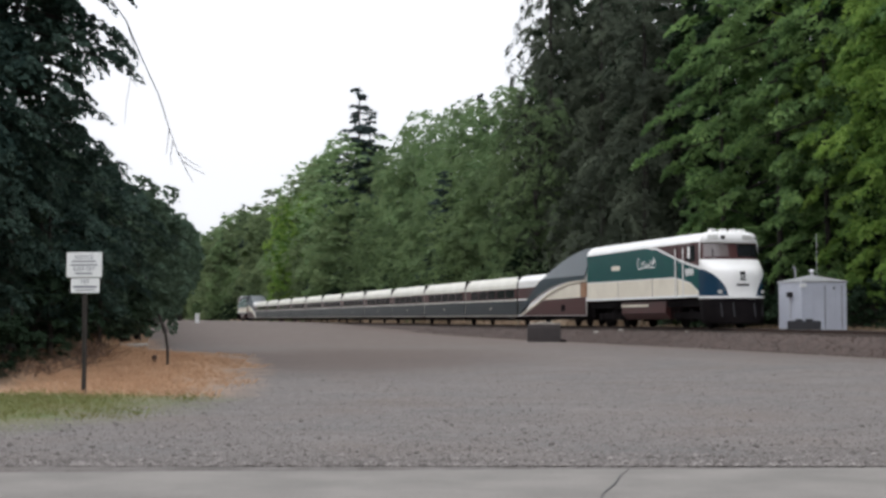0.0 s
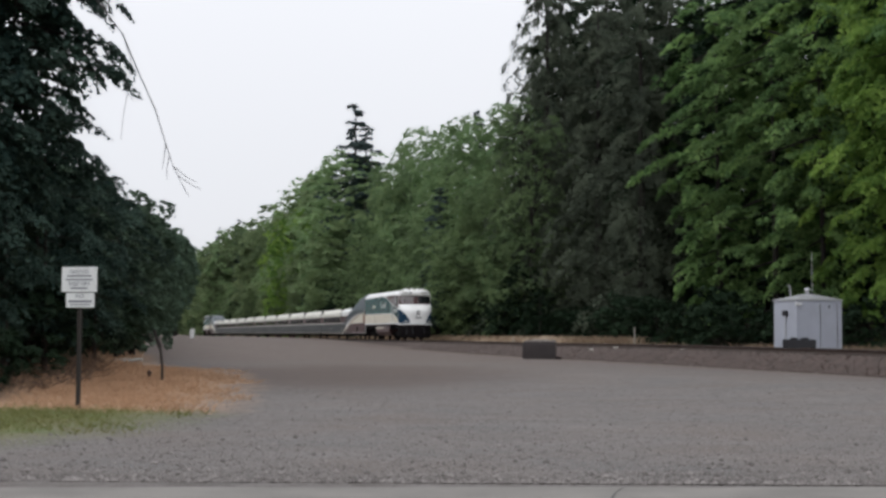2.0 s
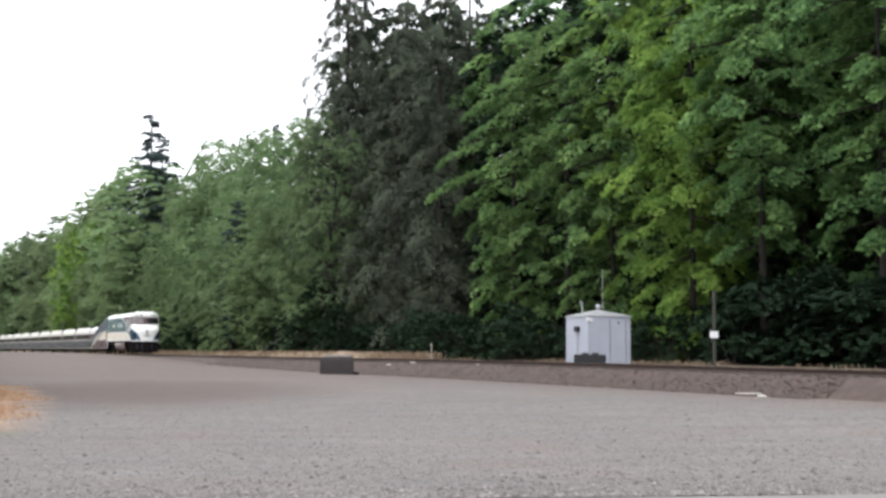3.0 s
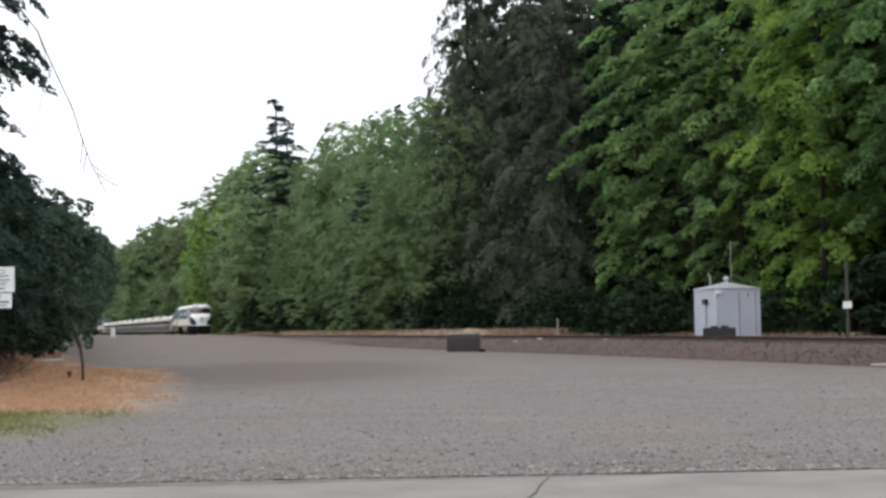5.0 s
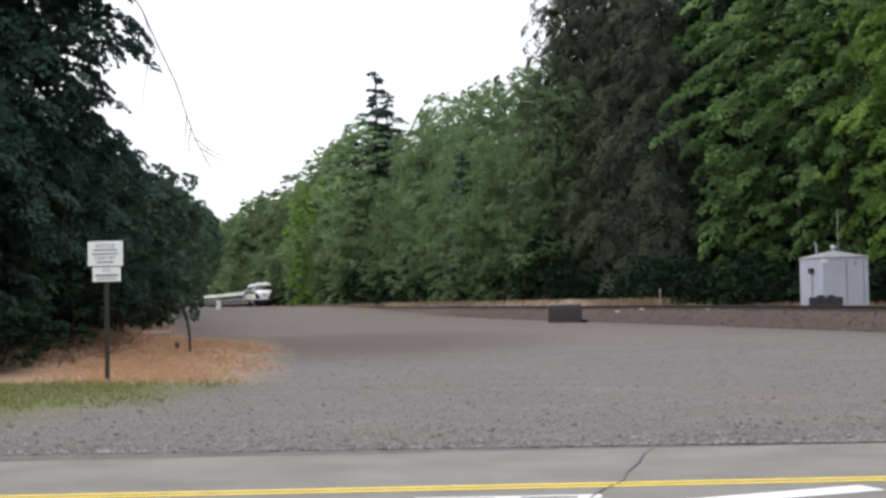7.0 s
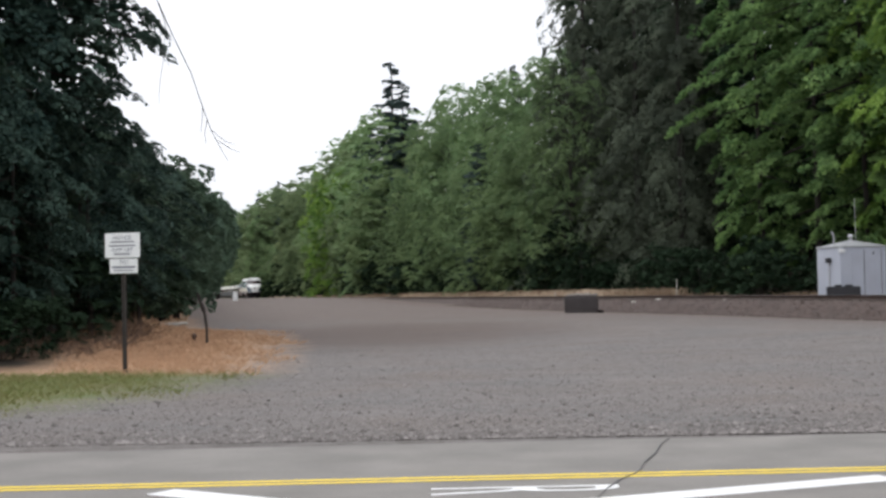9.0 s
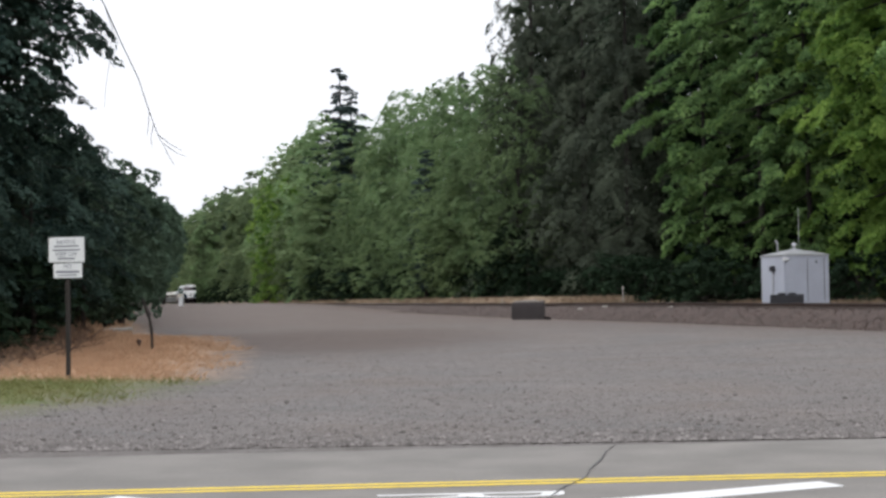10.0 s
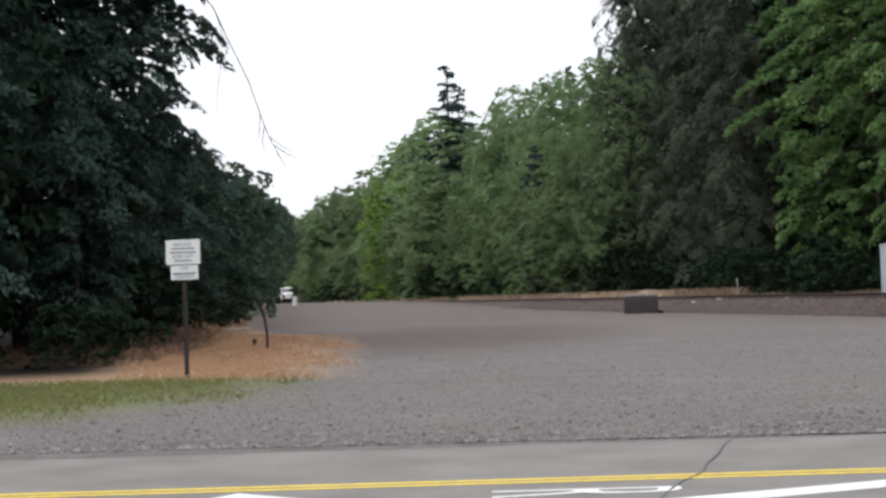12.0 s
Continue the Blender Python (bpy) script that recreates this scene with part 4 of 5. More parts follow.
def locomotive(name, label, plain=False):
    """A cab unit 16.4 m long, nose at the origin, body towards -x."""
    t = empty(name)
    bm = bmesh.new()
    rings = []
    for x, half, z0, z1, r in ((-16.3, 1.5, 1.52, 4.62, 0.5), (-16.2, W2, 1.5, 4.66, 0.55), (-3.0, W2, 1.5, 4.66, 0.55), (-1.25, W2, 1.5, 4.62, 0.6)):
        rings.append([(x, y, z) for y, z in section(half, z0, z1, r)])
    loft(bm, rings)
    part("body", bm, M["white"] if not plain else M["slate"], t, smooth=False)
    # nose: smooth and rounded in plan, sloping back to the windscreen
    bm = bmesh.new()
    loft(bm, [bow(z, -90, 90, 24, NOSE_REACH) for z in (1.48, 1.6, 1.9, 2.3, 2.6, 2.7, 2.78, 2.84, 2.9, 3.0, 3.08, 3.16, 3.3)])
    part("nose", bm, M["white"], t, smooth=True)
    # cab front with its raked windscreen, and the white visor over it
    bm = bmesh.new()
    loft(bm, [bow(z, -90, 90, 20, CAB_REACH) for z in (3.2, 3.4, 3.8, 4.1, 4.3)])
    part("cab_front", bm, M["maroon"], t, smooth=True)
    bm = bmesh.new()
    loft(bm, [bow(z, -90, 90, 20, VISOR_REACH) for z in (4.08, 4.12, 4.3, 4.45, 4.56, 4.63, 4.66)])
    visor = part("visor", bm, M["white"], t, smooth=True)
    for a0, a1 in ((-52, -22), (14, 44)):
        part("headlight", patch(a0, a1, lambda a: 4.24, lambda a: 4.46, VISOR_REACH, 0.012), M["lampglass"], visor, "paired headlights behind a lens")
    for a0, a1 in ((-17, -9), (50, 58)):
        part("marker_light", patch(a0, a1, lambda a: 4.26, lambda a: 4.44, VISOR_REACH, 0.016), M["under"], visor)
    for y in (-0.98, -0.42, 0.10, 0.55):
        bm = bmesh.new()
        box(bm, -1.5, -1.2, y, y + 0.34, 4.6, 4.78, 0.04)
        part("number_box", bm, M["white"], t)
    for a0, a1 in ((-66, -4), (4, 66)):
        # left pane carries the painted reflection, right pane stays dark glass
        pane = part("windscreen", patch(a0, a1, lambda a: 3.42, lambda a: 4.04, CAB_REACH, 0.012), M["cabglass"] if a0 < 0 else M["window"], t)
        part("wiper", patch((a0 + a1) / 2 - 1.5, (a0 + a1) / 2 + 1.5, lambda a: 3.42, lambda a: 3.8, CAB_REACH, 0.024), M["under"], pane)
    # wings of blue on the nose, and the badge
    for a0, a1 in ((-90, -20), (20, 90)):
        part("nose_wing", patch(a0, a1, lambda a: 1.52, lambda a: 1.54 + 1.28 * max(0.0, 1 - ((90 - abs(a)) / 70) ** 1.9) ** 0.6, NOSE_REACH, 0.012), M["blue"], t, smooth=True)
    for s in (-1, 1):
        bm = bmesh.new()
        rod(bm, (-0.2, s * 1.08, 1.72), (0.06, s * 1.08, 1.72), 0.1, 0.09, 12)
        part("ditch_light", bm, M["lampglass"], t)
    bm = bmesh.new()
    for y, z, w, h in ((0, 2.62, 0.24, 0.12), (-0.07, 2.46, 0.07, 0.2), (0.07, 2.46, 0.07, 0.2), (0, 2.30, 0.3, 0.08), (0, 2.05, 0.62, 0.09)):
        box(bm, 0.15, 0.21, y - w / 2, y + w / 2, z - h / 2, z + h / 2)
    part("nose_badge", bm, M["under"], t)
    # pilot and anticlimber
    bm = bmesh.new()
    loft(bm, [bow(z, -90, 90, 20, PILOT_REACH) for z in (0.2, 0.3, 0.8, 1.2, 1.43)])
    part("pilot", bm, M["under"], t, smooth=True)
    for a in (-38, -14, 14, 38):
        bm = bmesh.new()
        p = bow(0.75, a, a, 1, PILOT_REACH)[0]
        rod(bm, (p[0] - 0.1, p[1], 1.2), (p[0] + 0.05, p[1], 0.55), 0.035)
        part("air_hose", bm, M["blackbox"], t)
    bm = bmesh.new()
    loft(bm, [bow(z, -90, 90, 20, {0: (1.60, W2 + 0.02), 9: (1.60, W2 + 0.02)}) for z in (1.42, 1.53)])
    part("anticlimber", bm, M["white"], t)
    # livery on the sides
    side_plate("green_panel", [(-16.2, 2.55), (-16.2, 4.08), (-7.8, 4.14), (-6.2, 3.98), (-3.4, 3.27), (-1.6, 2.93), (-1.3, 2.83), (-1.3, 1.75), (-2.2, 2.2), (-4.0, 2.52)], M["green"], t, "glossy dark green side panel")
    side_plate("brown_panel", [(-6.9, 4.14), (-1.28, 4.14), (-1.28, 3.0), (-1.7, 3.02), (-3.4, 3.36), (-6.1, 4.05)], M["maroon"], t, "dark brown cab side")
    side_plate("green_stripe_edge", [(-7.8, 4.14), (-6.2, 3.98), (-3.4, 3.26), (-1.3, 2.84), (-1.3, 2.96), (-3.4, 3.37), (-6.1, 4.07), (-7.6, 4.22)], M["white"], t, proud=0.010)
    side_plate("cream_stripe", [(-16.2, 1.6), (-16.2, 2.5), (-4.0, 2.46), (-2.2, 2.16), (-1.3, 1.72), (-1.3, 1.62)], M["cream"], t, "cream side stripe")
    side_plate("sill", [(-16.25, 1.47), (-16.25, 1.57), (-1.3, 1.60), (-1.3, 1.50)], M["white"], t, proud=0.02)
    # marks and numbers become plain bars
    c0 = [(-8.45 - 0.26 * math.sin(a), 3.36 + 0.30 * math.cos(a)) for a in np.linspace(-0.5, 3.4, 9)]
    script = [c0] + [[(-8.1 + 0.32 * k + 0.13 * math.cos(a) + 0.04 * math.sin(a), 3.28 + 0.05 * k % 0.1 + 0.13 * math.sin(a)) for a in np.linspace(0.6 + k, 4.6 + k, 6)] for k in range(6)] + [[(-6.75, 3.2), (-6.55, 3.62)], [(-8.6, 3.06), (-7.6, 3.12), (-6.4, 3.1)]]
    for line in script:
        bm = bmesh.new()
        for (xa, za), (xb, zb) in zip(line, line[1:]):
            rod(bm, (xa, -W2 - 0.008, za), (xb, -W2 - 0.008, zb), 0.024, 0.024, 5)
        part("script_stroke", bm, M["white"], t)
    side_plate("name_bar", [(-12.4, 3.1), (-12.4, 3.36), (-11.2, 3.36), (-11.2, 3.1)], M["cream"], t, both=False, proud=0.014)
    for k in range(4):
        x = -2.75 + 0.24 * k
        side_plate("number_bar", [(x, 2.56), (x, 2.9), (x + 0.15, 2.9), (x + 0.15, 2.56)], M["white"], t, both=False, proud=0.016)
    side_plate("side_window", [(-2.6, 3.25), (-2.6, 4.0), (-1.7, 4.0), (-1.7, 3.25)], M["window"], t, proud=0.014)
    side_plate("window_mirror", [(-2.5, 3.4), (-2.5, 3.95), (-2.25, 3.95), (-2.25, 3.4)], M["white"], t, both=False, proud=0.022)
    side_plate("door_seam", [(-3.72, 1.55), (-3.72, 4.05), (-3.69, 4.05), (-3.69, 1.55)], M["under"], t, both=False, proud=0.012)
    side_plate("door_seam", [(-3.08, 1.55), (-3.08, 4.05), (-3.05, 4.05), (-3.05, 1.55)], M["under"], t, both=False, proud=0.012)
    for k, x in enumerate((-11.5, -6.8)):
        side_plate("body_seam", [(x, 1.55), (x, 2.5), (x + 0.03, 2.5), (x + 0.03, 1.55)], M["under"], t, both=False, proud=0.012)
    for x in (-3.85, -2.95):
        bm = bmesh.new()
        rod(bm, (x, -W2 - 0.06, 1.5), (x, -W2 - 0.06, 3.9), 0.03)
        part("handrail", bm, M["white"], t)
    # underfloor: fuel tank, ladders, pipes
    bm = bmesh.new()
    loft(bm, [[(x, y, z) for y, z in ((-1.42, 1.35), (-1.45, 0.75), (-1.15, 0.42), (1.15, 0.42), (1.45, 0.75), (1.42, 1.35))] for x in (-11.2, -5.4)])
    part("fuel_tank", bm, M["maroon"], t, "brown fuel tank")
    bm = bmesh.new()
    box(bm, -11.2, -7.6, -1.47, -1.45, 1.08, 1.2)
    part("tank_rail", bm, M["cream"], t)
    bm = bmesh.new()
    box(bm, -16.2, -0.6, -1.35, 1.35, 1.05, 1.5)
    for x in (-15.6, -12.2, -4.6, -4.0):
        rod(bm, (x, -1.45, 0.5), (x, -1.45, 1.4), 0.03)
        rod(bm, (x + 0.35, -1.45, 0.5), (x + 0.35, -1.45, 1.4), 0.03)
        for z in (0.6, 0.9, 1.2):
            rod(bm, (x, -1.45, z), (x + 0.35, -1.45, z), 0.02)
    part("underframe", bm, M["under"], t)
    bm = bmesh.new()
    box(bm, -16.85, -16.2, -1.25, 1.25, 1.3, 4.2, 0.05)
    part("end_diaphragm", bm, M["rust"], t, "stained brown end diaphragm")
    bogie(t, -3.1)
    bogie(t, -13.4)
    return tagged(t, label, "locomotive")


FIN_LEN, CAR_LEN = 13.0, 13.0


def fin_car(name, label, flip=False):
    """A low end car whose cowl sweeps up to the locomotive's height at x = 0."""
    t = empty(name)
    s = -1 if flip else 1
    bm = bmesh.new()
    loft(bm, [[(x, y, z) for y, z in section(1.45, 0.62, 3.38, 0.5)] for x in (-FIN_LEN, -0.05)])
    part("body", bm, M["white"], t)
    # the swept cowl: its upper line falls in a long curve
    up = [(-0.05 - 12.6 * u, 4.62 - 0.05 * u - (4.62 - 0.75) * max(0, (u - 0.02)) ** 1.75) for u in np.linspace(0, 1, 15)]
    lo = [(-0.05 - 12.75 * u, 2.72 - 0.0 * u - 2.05 * max(0, u - 0.1) ** 2.2 * 1.25) for u in np.linspace(0, 1, 15)]
    for half, nm in ((1.46, "cowl_side"),):
        bm = bmesh.new()
        for sd in (-1, 1):
            prev = None
            for (xa, za), (xb, zb) in zip(up, lo):
                za, zb = max(za, 0.66), max(min(zb, za - 0.02), 0.64)
                ring = [bm.verts.new(p) for p in ((xa, sd * (half + 0.07), min(za, 3.0)), (xa, sd * (half + 0.02) * (1 - 0.26 * max(0, za - 3.0) / 1.6), za), (xa, sd * (half - 0.35) * (1 - 0.3 * max(0, za - 3.0) / 1.6), max(za - 0.02, 0.6)), (xb, sd * (half + 0.07), zb))]
                if prev:
                    bm.faces.new((prev[3], prev[0], ring[0], ring[3]))
                    bm.faces.new((prev[0], prev[1], ring[1], ring[0]))
                    bm.faces.new((prev[1], prev[2], ring[2], ring[1]))
                prev = ring
        bmesh.ops.recalc_face_normals(bm, faces=bm.faces)
        part(nm, bm, M["cowl"], t, "slate green swept cowl")
    bm = bmesh.new()
    rings = []
    for x, z in up:
        if z < 3.3:
            break
        rings.append([(x, -1.12, 3.2), (x, -1.08, z - 0.08), (x, -0.8, z), (x, 0.8, z), (x, 1.08, z - 0.08), (x, 1.12, 3.2)])
    loft(bm, rings)
    part("cowl_top", bm, M["white"] if flip else M["cowl"], t)
    side_plate("cream_side", [(-0.08, 1.73), (-0.08, 2.62), (-3.0, 2.54), (-6.5, 1.98), (-7.9, 1.64)], M["cream"], t, "cream side under the cowl", half=1.458)
    side_plate("brown_skirt", [(-0.08, 0.66), (-12.0, 0.66), (-9.6, 1.3), (-8.2, 1.62), (-0.08, 1.72)], M["maroon"], t, "brown lower side", half=1.47)
    side_plate("pale_edge", [(-0.08, 2.66), (-0.08, 2.74), (-3.0, 2.66), (-6.5, 2.12), (-9.2, 1.4), (-12.2, 0.72), (-12.0, 0.66), (-9.2, 1.26), (-6.5, 2.0), (-3.0, 2.56)], M["cream"], t, half=1.47, proud=0.075)
    side_plate("window_band", [(-12.98, 1.78), (-12.98, 2.52), (-9.4, 2.52), (-9.9, 1.78)], M["maroon"], t, "brown window band", half=1.45)
    side_plate("lower_panel", [(-12.98, 0.7), (-12.98, 1.68), (-10.2, 1.68), (-11.6, 0.8)], M["slate"], t, "slate green lower side", half=1.45)
    bm = bmesh.new()
    box(bm, -0.95, 0.02, -1.49, 1.49, 1.72, 2.6, 0.02)
    part("end_bay", bm, M["tan"], t, "stained orange-brown end bay")
    bm = bmesh.new()
    box(bm, -0.06, 0.03, -1.40, 1.40, 0.5, 1.70)
    part("end_wall", bm, M["under"], t)
    side_plate("hatch", [(-4.3, 0.9), (-4.3, 1.3), (-3.6, 1.3), (-3.6, 0.9)], M["under"], t, half=1.48)
    bogie(t, -2.2, 0.42, 1.0)
    bm = bmesh.new()
    box(bm, -FIN_LEN + 0.6, -0.4, -1.2, 1.2, 0.4, 0.64)
    part("underframe", bm, M["under"], t)
    return tagged(t, label, "train car")


def coach():
    """A low articulated coach, front end at the origin, body towards -x."""
    t = empty("passenger_coach")
    L = CAR_LEN
    bm = bmesh.new()
    sec = [(-1.38, 0.6), (-1.45, 0.8), (-1.45, 2.55)] + [(-1.45 + 0.75 * (1 - math.cos(a)), 2.55 + 0.82 * math.sin(a)) for a in (0.3, 0.6, 0.9, 1.2, 1.5)]
    sec = sec + [(-y, z) for y, z in sec[::-1]]
    loft(bm, [[(x, y, z) for y, z in sec] for x in (-L - 0.06, 0.0)])
    part("body", bm, M["roofwhite"], t)
    side_plate("lower_panel", [(-L + 0.02, 0.7), (-L + 0.02, 1.68), (-0.14, 1.68), (-0.14, 0.7)], M["slate"], t, "slate green lower side", half=1.45)
    side_plate("window_band", [(-L + 0.02, 1.78), (-L + 0.02, 2.52), (-0.14, 2.52), (-0.14, 1.78)], M["maroon"], t, "brown window band", half=1.45)
    for k in range(5):
        x = -L + 1.5 + k * 2.2
        side_plate("window", [(x, 1.86), (x, 2.46), (x + 2.0, 2.46), (x + 2.0, 1.86)], M["window"], t, half=1.45, proud=0.012)
    side_plate("end_seam", [(-0.14, 0.66), (-0.14, 2.95), (0.0, 2.95), (0.0, 0.66)], M["under"], t, half=1.45, proud=0.014)
    bm = bmesh.new()
    box(bm, -7.4, -6.2, -0.5, 0.5, 3.36, 3.42, 0.02)
    part("roof_hatch", bm, M["cream"], t)
    side_plate("badge", [(-6.6, 1.15), (-6.6, 1.22), (-6.0, 1.22), (-6.0, 1.15)], M["cream"], t, half=1.45, both=False, proud=0.01)
    bm = bmesh.new()
    box(bm, -L + 1.3, -1.3, -1.15, 1.15, 0.34, 0.62, 0.05)
    part("underfloor_case", bm, M["under"], t)
    bm = bmesh.new()
    box(bm, -0.12, 0.13, -1.40, 1.40, 0.6, 3.3)
    part("gangway", bm, M["under"], t)
    bm = bmesh.new()
    for s in (-1, 1):
        rod(bm, (0, s * 0.70, 0.42), (0, s * 0.83, 0.42), 0.42, 0.42, 18)
        box(bm, -0.7, 0.7, s * 1.1 - 0.06, s * 1.1 + 0.06, 0.35, 0.6, 0.02)
    rod(bm, (0, -1.15, 0.42), (0, 1.15, 0.42), 0.08)
    part("wheelset", bm, M["under"], t)
    return tagged(t, "low white-roofed passenger coach with brown window band", "train car", "coaches of the train")


cars = [(locomotive("locomotive", "white and dark green cab locomotive with brown windscreen surround"), 0.0, False)]
at = 16.6
cars.append((fin_car("finned_car", "low end car with swept slate cowl against the locomotive"), at, False))
at += FIN_LEN + 0.1
first = coach()
for k in range(11):
    cars.append((first if k == 0 else copy_thing(first, Matrix()), at, False))
    at += CAR_LEN + 0.1
cars.append((fin_car("finned_car", "low end car with swept cowl at the far end"), at + FIN_LEN, True))
at += FIN_LEN + 0.2
cars.append((locomotive("locomotive", "slate grey locomotive at the far end of the train", True), at + 16.4, True))

# when the locomotive's nose passes which y along the line
NOSE = ((0, 64.15), (1, 94.4), (2, 124.5), (3, 153.7), (5.5, 224.0), (6.5, 250.5), (9.5, 328.5), (10.5, 354.5), (12, 393.5))


def motions():
    for car, back, flip in cars:
        rows = []
        for t, y in NOSE:
            yy = y + back * 0.9666
            rows.append((t, pose(track_x(yy), yy, 1.0 + float(fall(yy)), 0, math.degrees(GRADE) * (1 if flip else -1), TURN + (180 if flip else 0))))
        walk(car, rows)

# ---- equipment shed behind the line ----
def equipment_shed():
    t = empty("equipment_shed")
    w, d, h = 2.24, 2.24, 2.18
    bm = bmesh.new()
    box(bm, -w / 2, w / 2, -d / 2, d / 2, 0.0, h, 0.02)
    for k in range(1, 4):
        x = -w / 2 + w * k / 4
        box(bm, x - 0.012, x + 0.012, -d / 2 - 0.012, -d / 2 + 0.02, 0.06, h - 0.05)
    part("wall", bm, M["shed"], t)
    bm = bmesh.new()
    o = 0.035
    low = [bm.verts.new(p) for p in ((-w / 2 - o, -d / 2 - o, h), (w / 2 + o, -d / 2 - o, h), (w / 2 + o, d / 2 + o, h), (-w / 2 - o, d / 2 + o, h))]
    rim = [bm.verts.new((v.co.x, v.co.y, h + 0.06)) for v in low]
    mid = [bm.verts.new(p) for p in ((-0.12, -0.1, h + 0.34), (0.12, -0.1, h + 0.34), (0.12, 0.1, h + 0.34), (-0.12, 0.1, h + 0.34))]
    bm.faces.new(low[::-1]), bm.faces.new(mid)
    for i in range(4):
        j = (i + 1) % 4
        bm.faces.new((low[i], low[j], rim[j], rim[i])), bm.faces.new((rim[i], rim[j], mid[j], mid[i]))
    part("roof", bm, M["galv"], t, "shallow pyramid metal roof")
    bm = bmesh.new()
    rod(bm, (0, 0, h + 0.3), (0, 0, h + 0.52), 0.09, 0.09, 12)
    rod(bm, (0, 0, h + 0.52), (0, 0, h + 0.62), 0.17, 0.05, 12)
    part("roof_vent", bm, M["galv"], t)
    bm = bmesh.new()
    rod(bm, (-w / 2 + 0.28, 0, h), (-w / 2 + 0.28, 0, h + 0.62), 0.035)
    rod(bm, (-w / 2 + 0.28, 0, h + 0.6), (-w / 2 + 0.18, 0, h + 0.74), 0.045)
    part("vent_pipe", bm, M["galv"], t)
    bm = bmesh.new()
    rod(bm, (w / 2 - 0.6, 0.5, h), (w / 2 - 0.6, 0.5, h + 2.3), 0.014)
    part("antenna", bm, M["galv"], t)
    bm = bmesh.new()
    box(bm, -w / 2 - 0.16, -w / 2, -0.30, 0.02, 1.5, 1.74, 0.02)
    part("meter_box", bm, M["blackbox"], t)
    bm = bmesh.new()
    rod(bm, (-w / 2 - 0.05, -0.14, 0), (-w / 2 - 0.05, -0.14, 1.52), 0.03)
    part("conduit", bm, M["galv"], t)
    bm = bmesh.new()
    box(bm, 0.45, 0.5, -d / 2 - 0.03, -d / 2, 1.85, 1.98)
    part("door_latch", bm, M["blackbox"], t)
    bm = bmesh.new()
    box(bm, -w / 2 - 0.10, -w / 2 + 0.22, -d / 2 - 0.10, -d / 2 + 0.02, h - 0.24, h - 0.06, 0.03)
    part("corner_lamp", bm, M["sign"], t, "white enamelled lamp housing")
    for x in (0.02, 0.86):
        bm = bmesh.new()
        box(bm, x, x + 0.018, -d / 2 - 0.016, -d / 2, 0.08, h - 0.12)
        part("door_edge", bm, M["blackbox"], t)
    return tagged(t, "pale grey metal equipment shed with vented pyramid roof", "shed")


SHED = Matrix.Translation((16.95, 62.3, 0.93)) @ Matrix.Rotation(radians(13), 4, "Z")
shed = equipment_shed()
shed.matrix_world = SHED

bm = bmesh.new()
box(bm, -0.72, 0.72, -0.35, 0.35, 0, 0.42, 0.03)
for x in (-0.4, 0.05):
    box(bm, x, x + 0.36, -0.25, 0.25, 0.42, 0.50, 0.03)
cable_box = tagged(part("battery_box", bm, M["blackbox"]), "dark plastic battery box standing before the shed", "box")
cable_box.matrix_world = Matrix.Translation((15.98, 60.1, 0.95)) @ Matrix.Rotation(radians(-15), 4, "Z")

# ---- notice sign on a steel post ----
def notice_sign():
    t = empty("notice_sign")
    bm = bmesh.new()
    loft(bm, [[(-0.04, -0.025, z), (0.04, -0.025, z), (0.04, 0.025, z), (-0.04, 0.025, z)] for z in (-0.3, 2.70)])
    part("post", bm, M["bark"], t, "dark weathered post")
    for name, x0, x1, z0, z1, lines in (
            ("notice_board", -0.385, 0.375, 2.30, 2.795, ((0.80, 0.30, "NOTICE"), (0.64, 0.52, 0.035), (0.49, 0.58, 0.035), (0.32, 0.42, "KEEP OFF"), (0.15, 0.36, 0.04))),
            ("lower_board", -0.285, 0.325, 1.99, 2.28, ((0.78, 0.18, "NO"), (0.42, 0.5, 0.05), (0.2, 0.42, 0.025)))):
        bm = bmesh.new()
        box(bm, x0, x1, -0.045, -0.025, z0, z1, 0.008)
        b = part(name, bm, M["sign"], t, "white enamelled board")
        for u, w, hh in lines:
            if isinstance(hh, str):
                words = bpy.data.curves.new("writing", "FONT")
                words.body, words.size, words.align_x, words.align_y, words.extrude = hh, 0.11, "CENTER", "CENTER", 0.002
                words.materials.append(M["ink"])
                wob = new("writing", words)
                wob.parent = b
                wob.matrix_basis = Matrix.Translation(((x0 + x1) / 2, -0.048, z0 + (z1 - z0) * u)) @ Matrix.Rotation(radians(90), 4, "X")
                continue
            bm = bmesh.new()
            z, c = z0 + (z1 - z0) * u, (x0 + x1) / 2
            box(bm, c - w / 2, c + w / 2, -0.048, -0.044, z - hh * 0.4, z + hh * 0.4, 0.004)
            part("writing_line", bm, M["ink"], b)
    return tagged(t, "white notice sign of two boards on a dark post", "sign")


sx, sy = -7.52, 28.5
sign = notice_sign()
sign.matrix_world = Matrix.Translation((sx, sy, float(ground_z(sx, sy)))) @ Matrix.Rotation(radians(-12), 4, "Z") @ Matrix.Diagonal((1.06, 1.06, 1.06, 1))


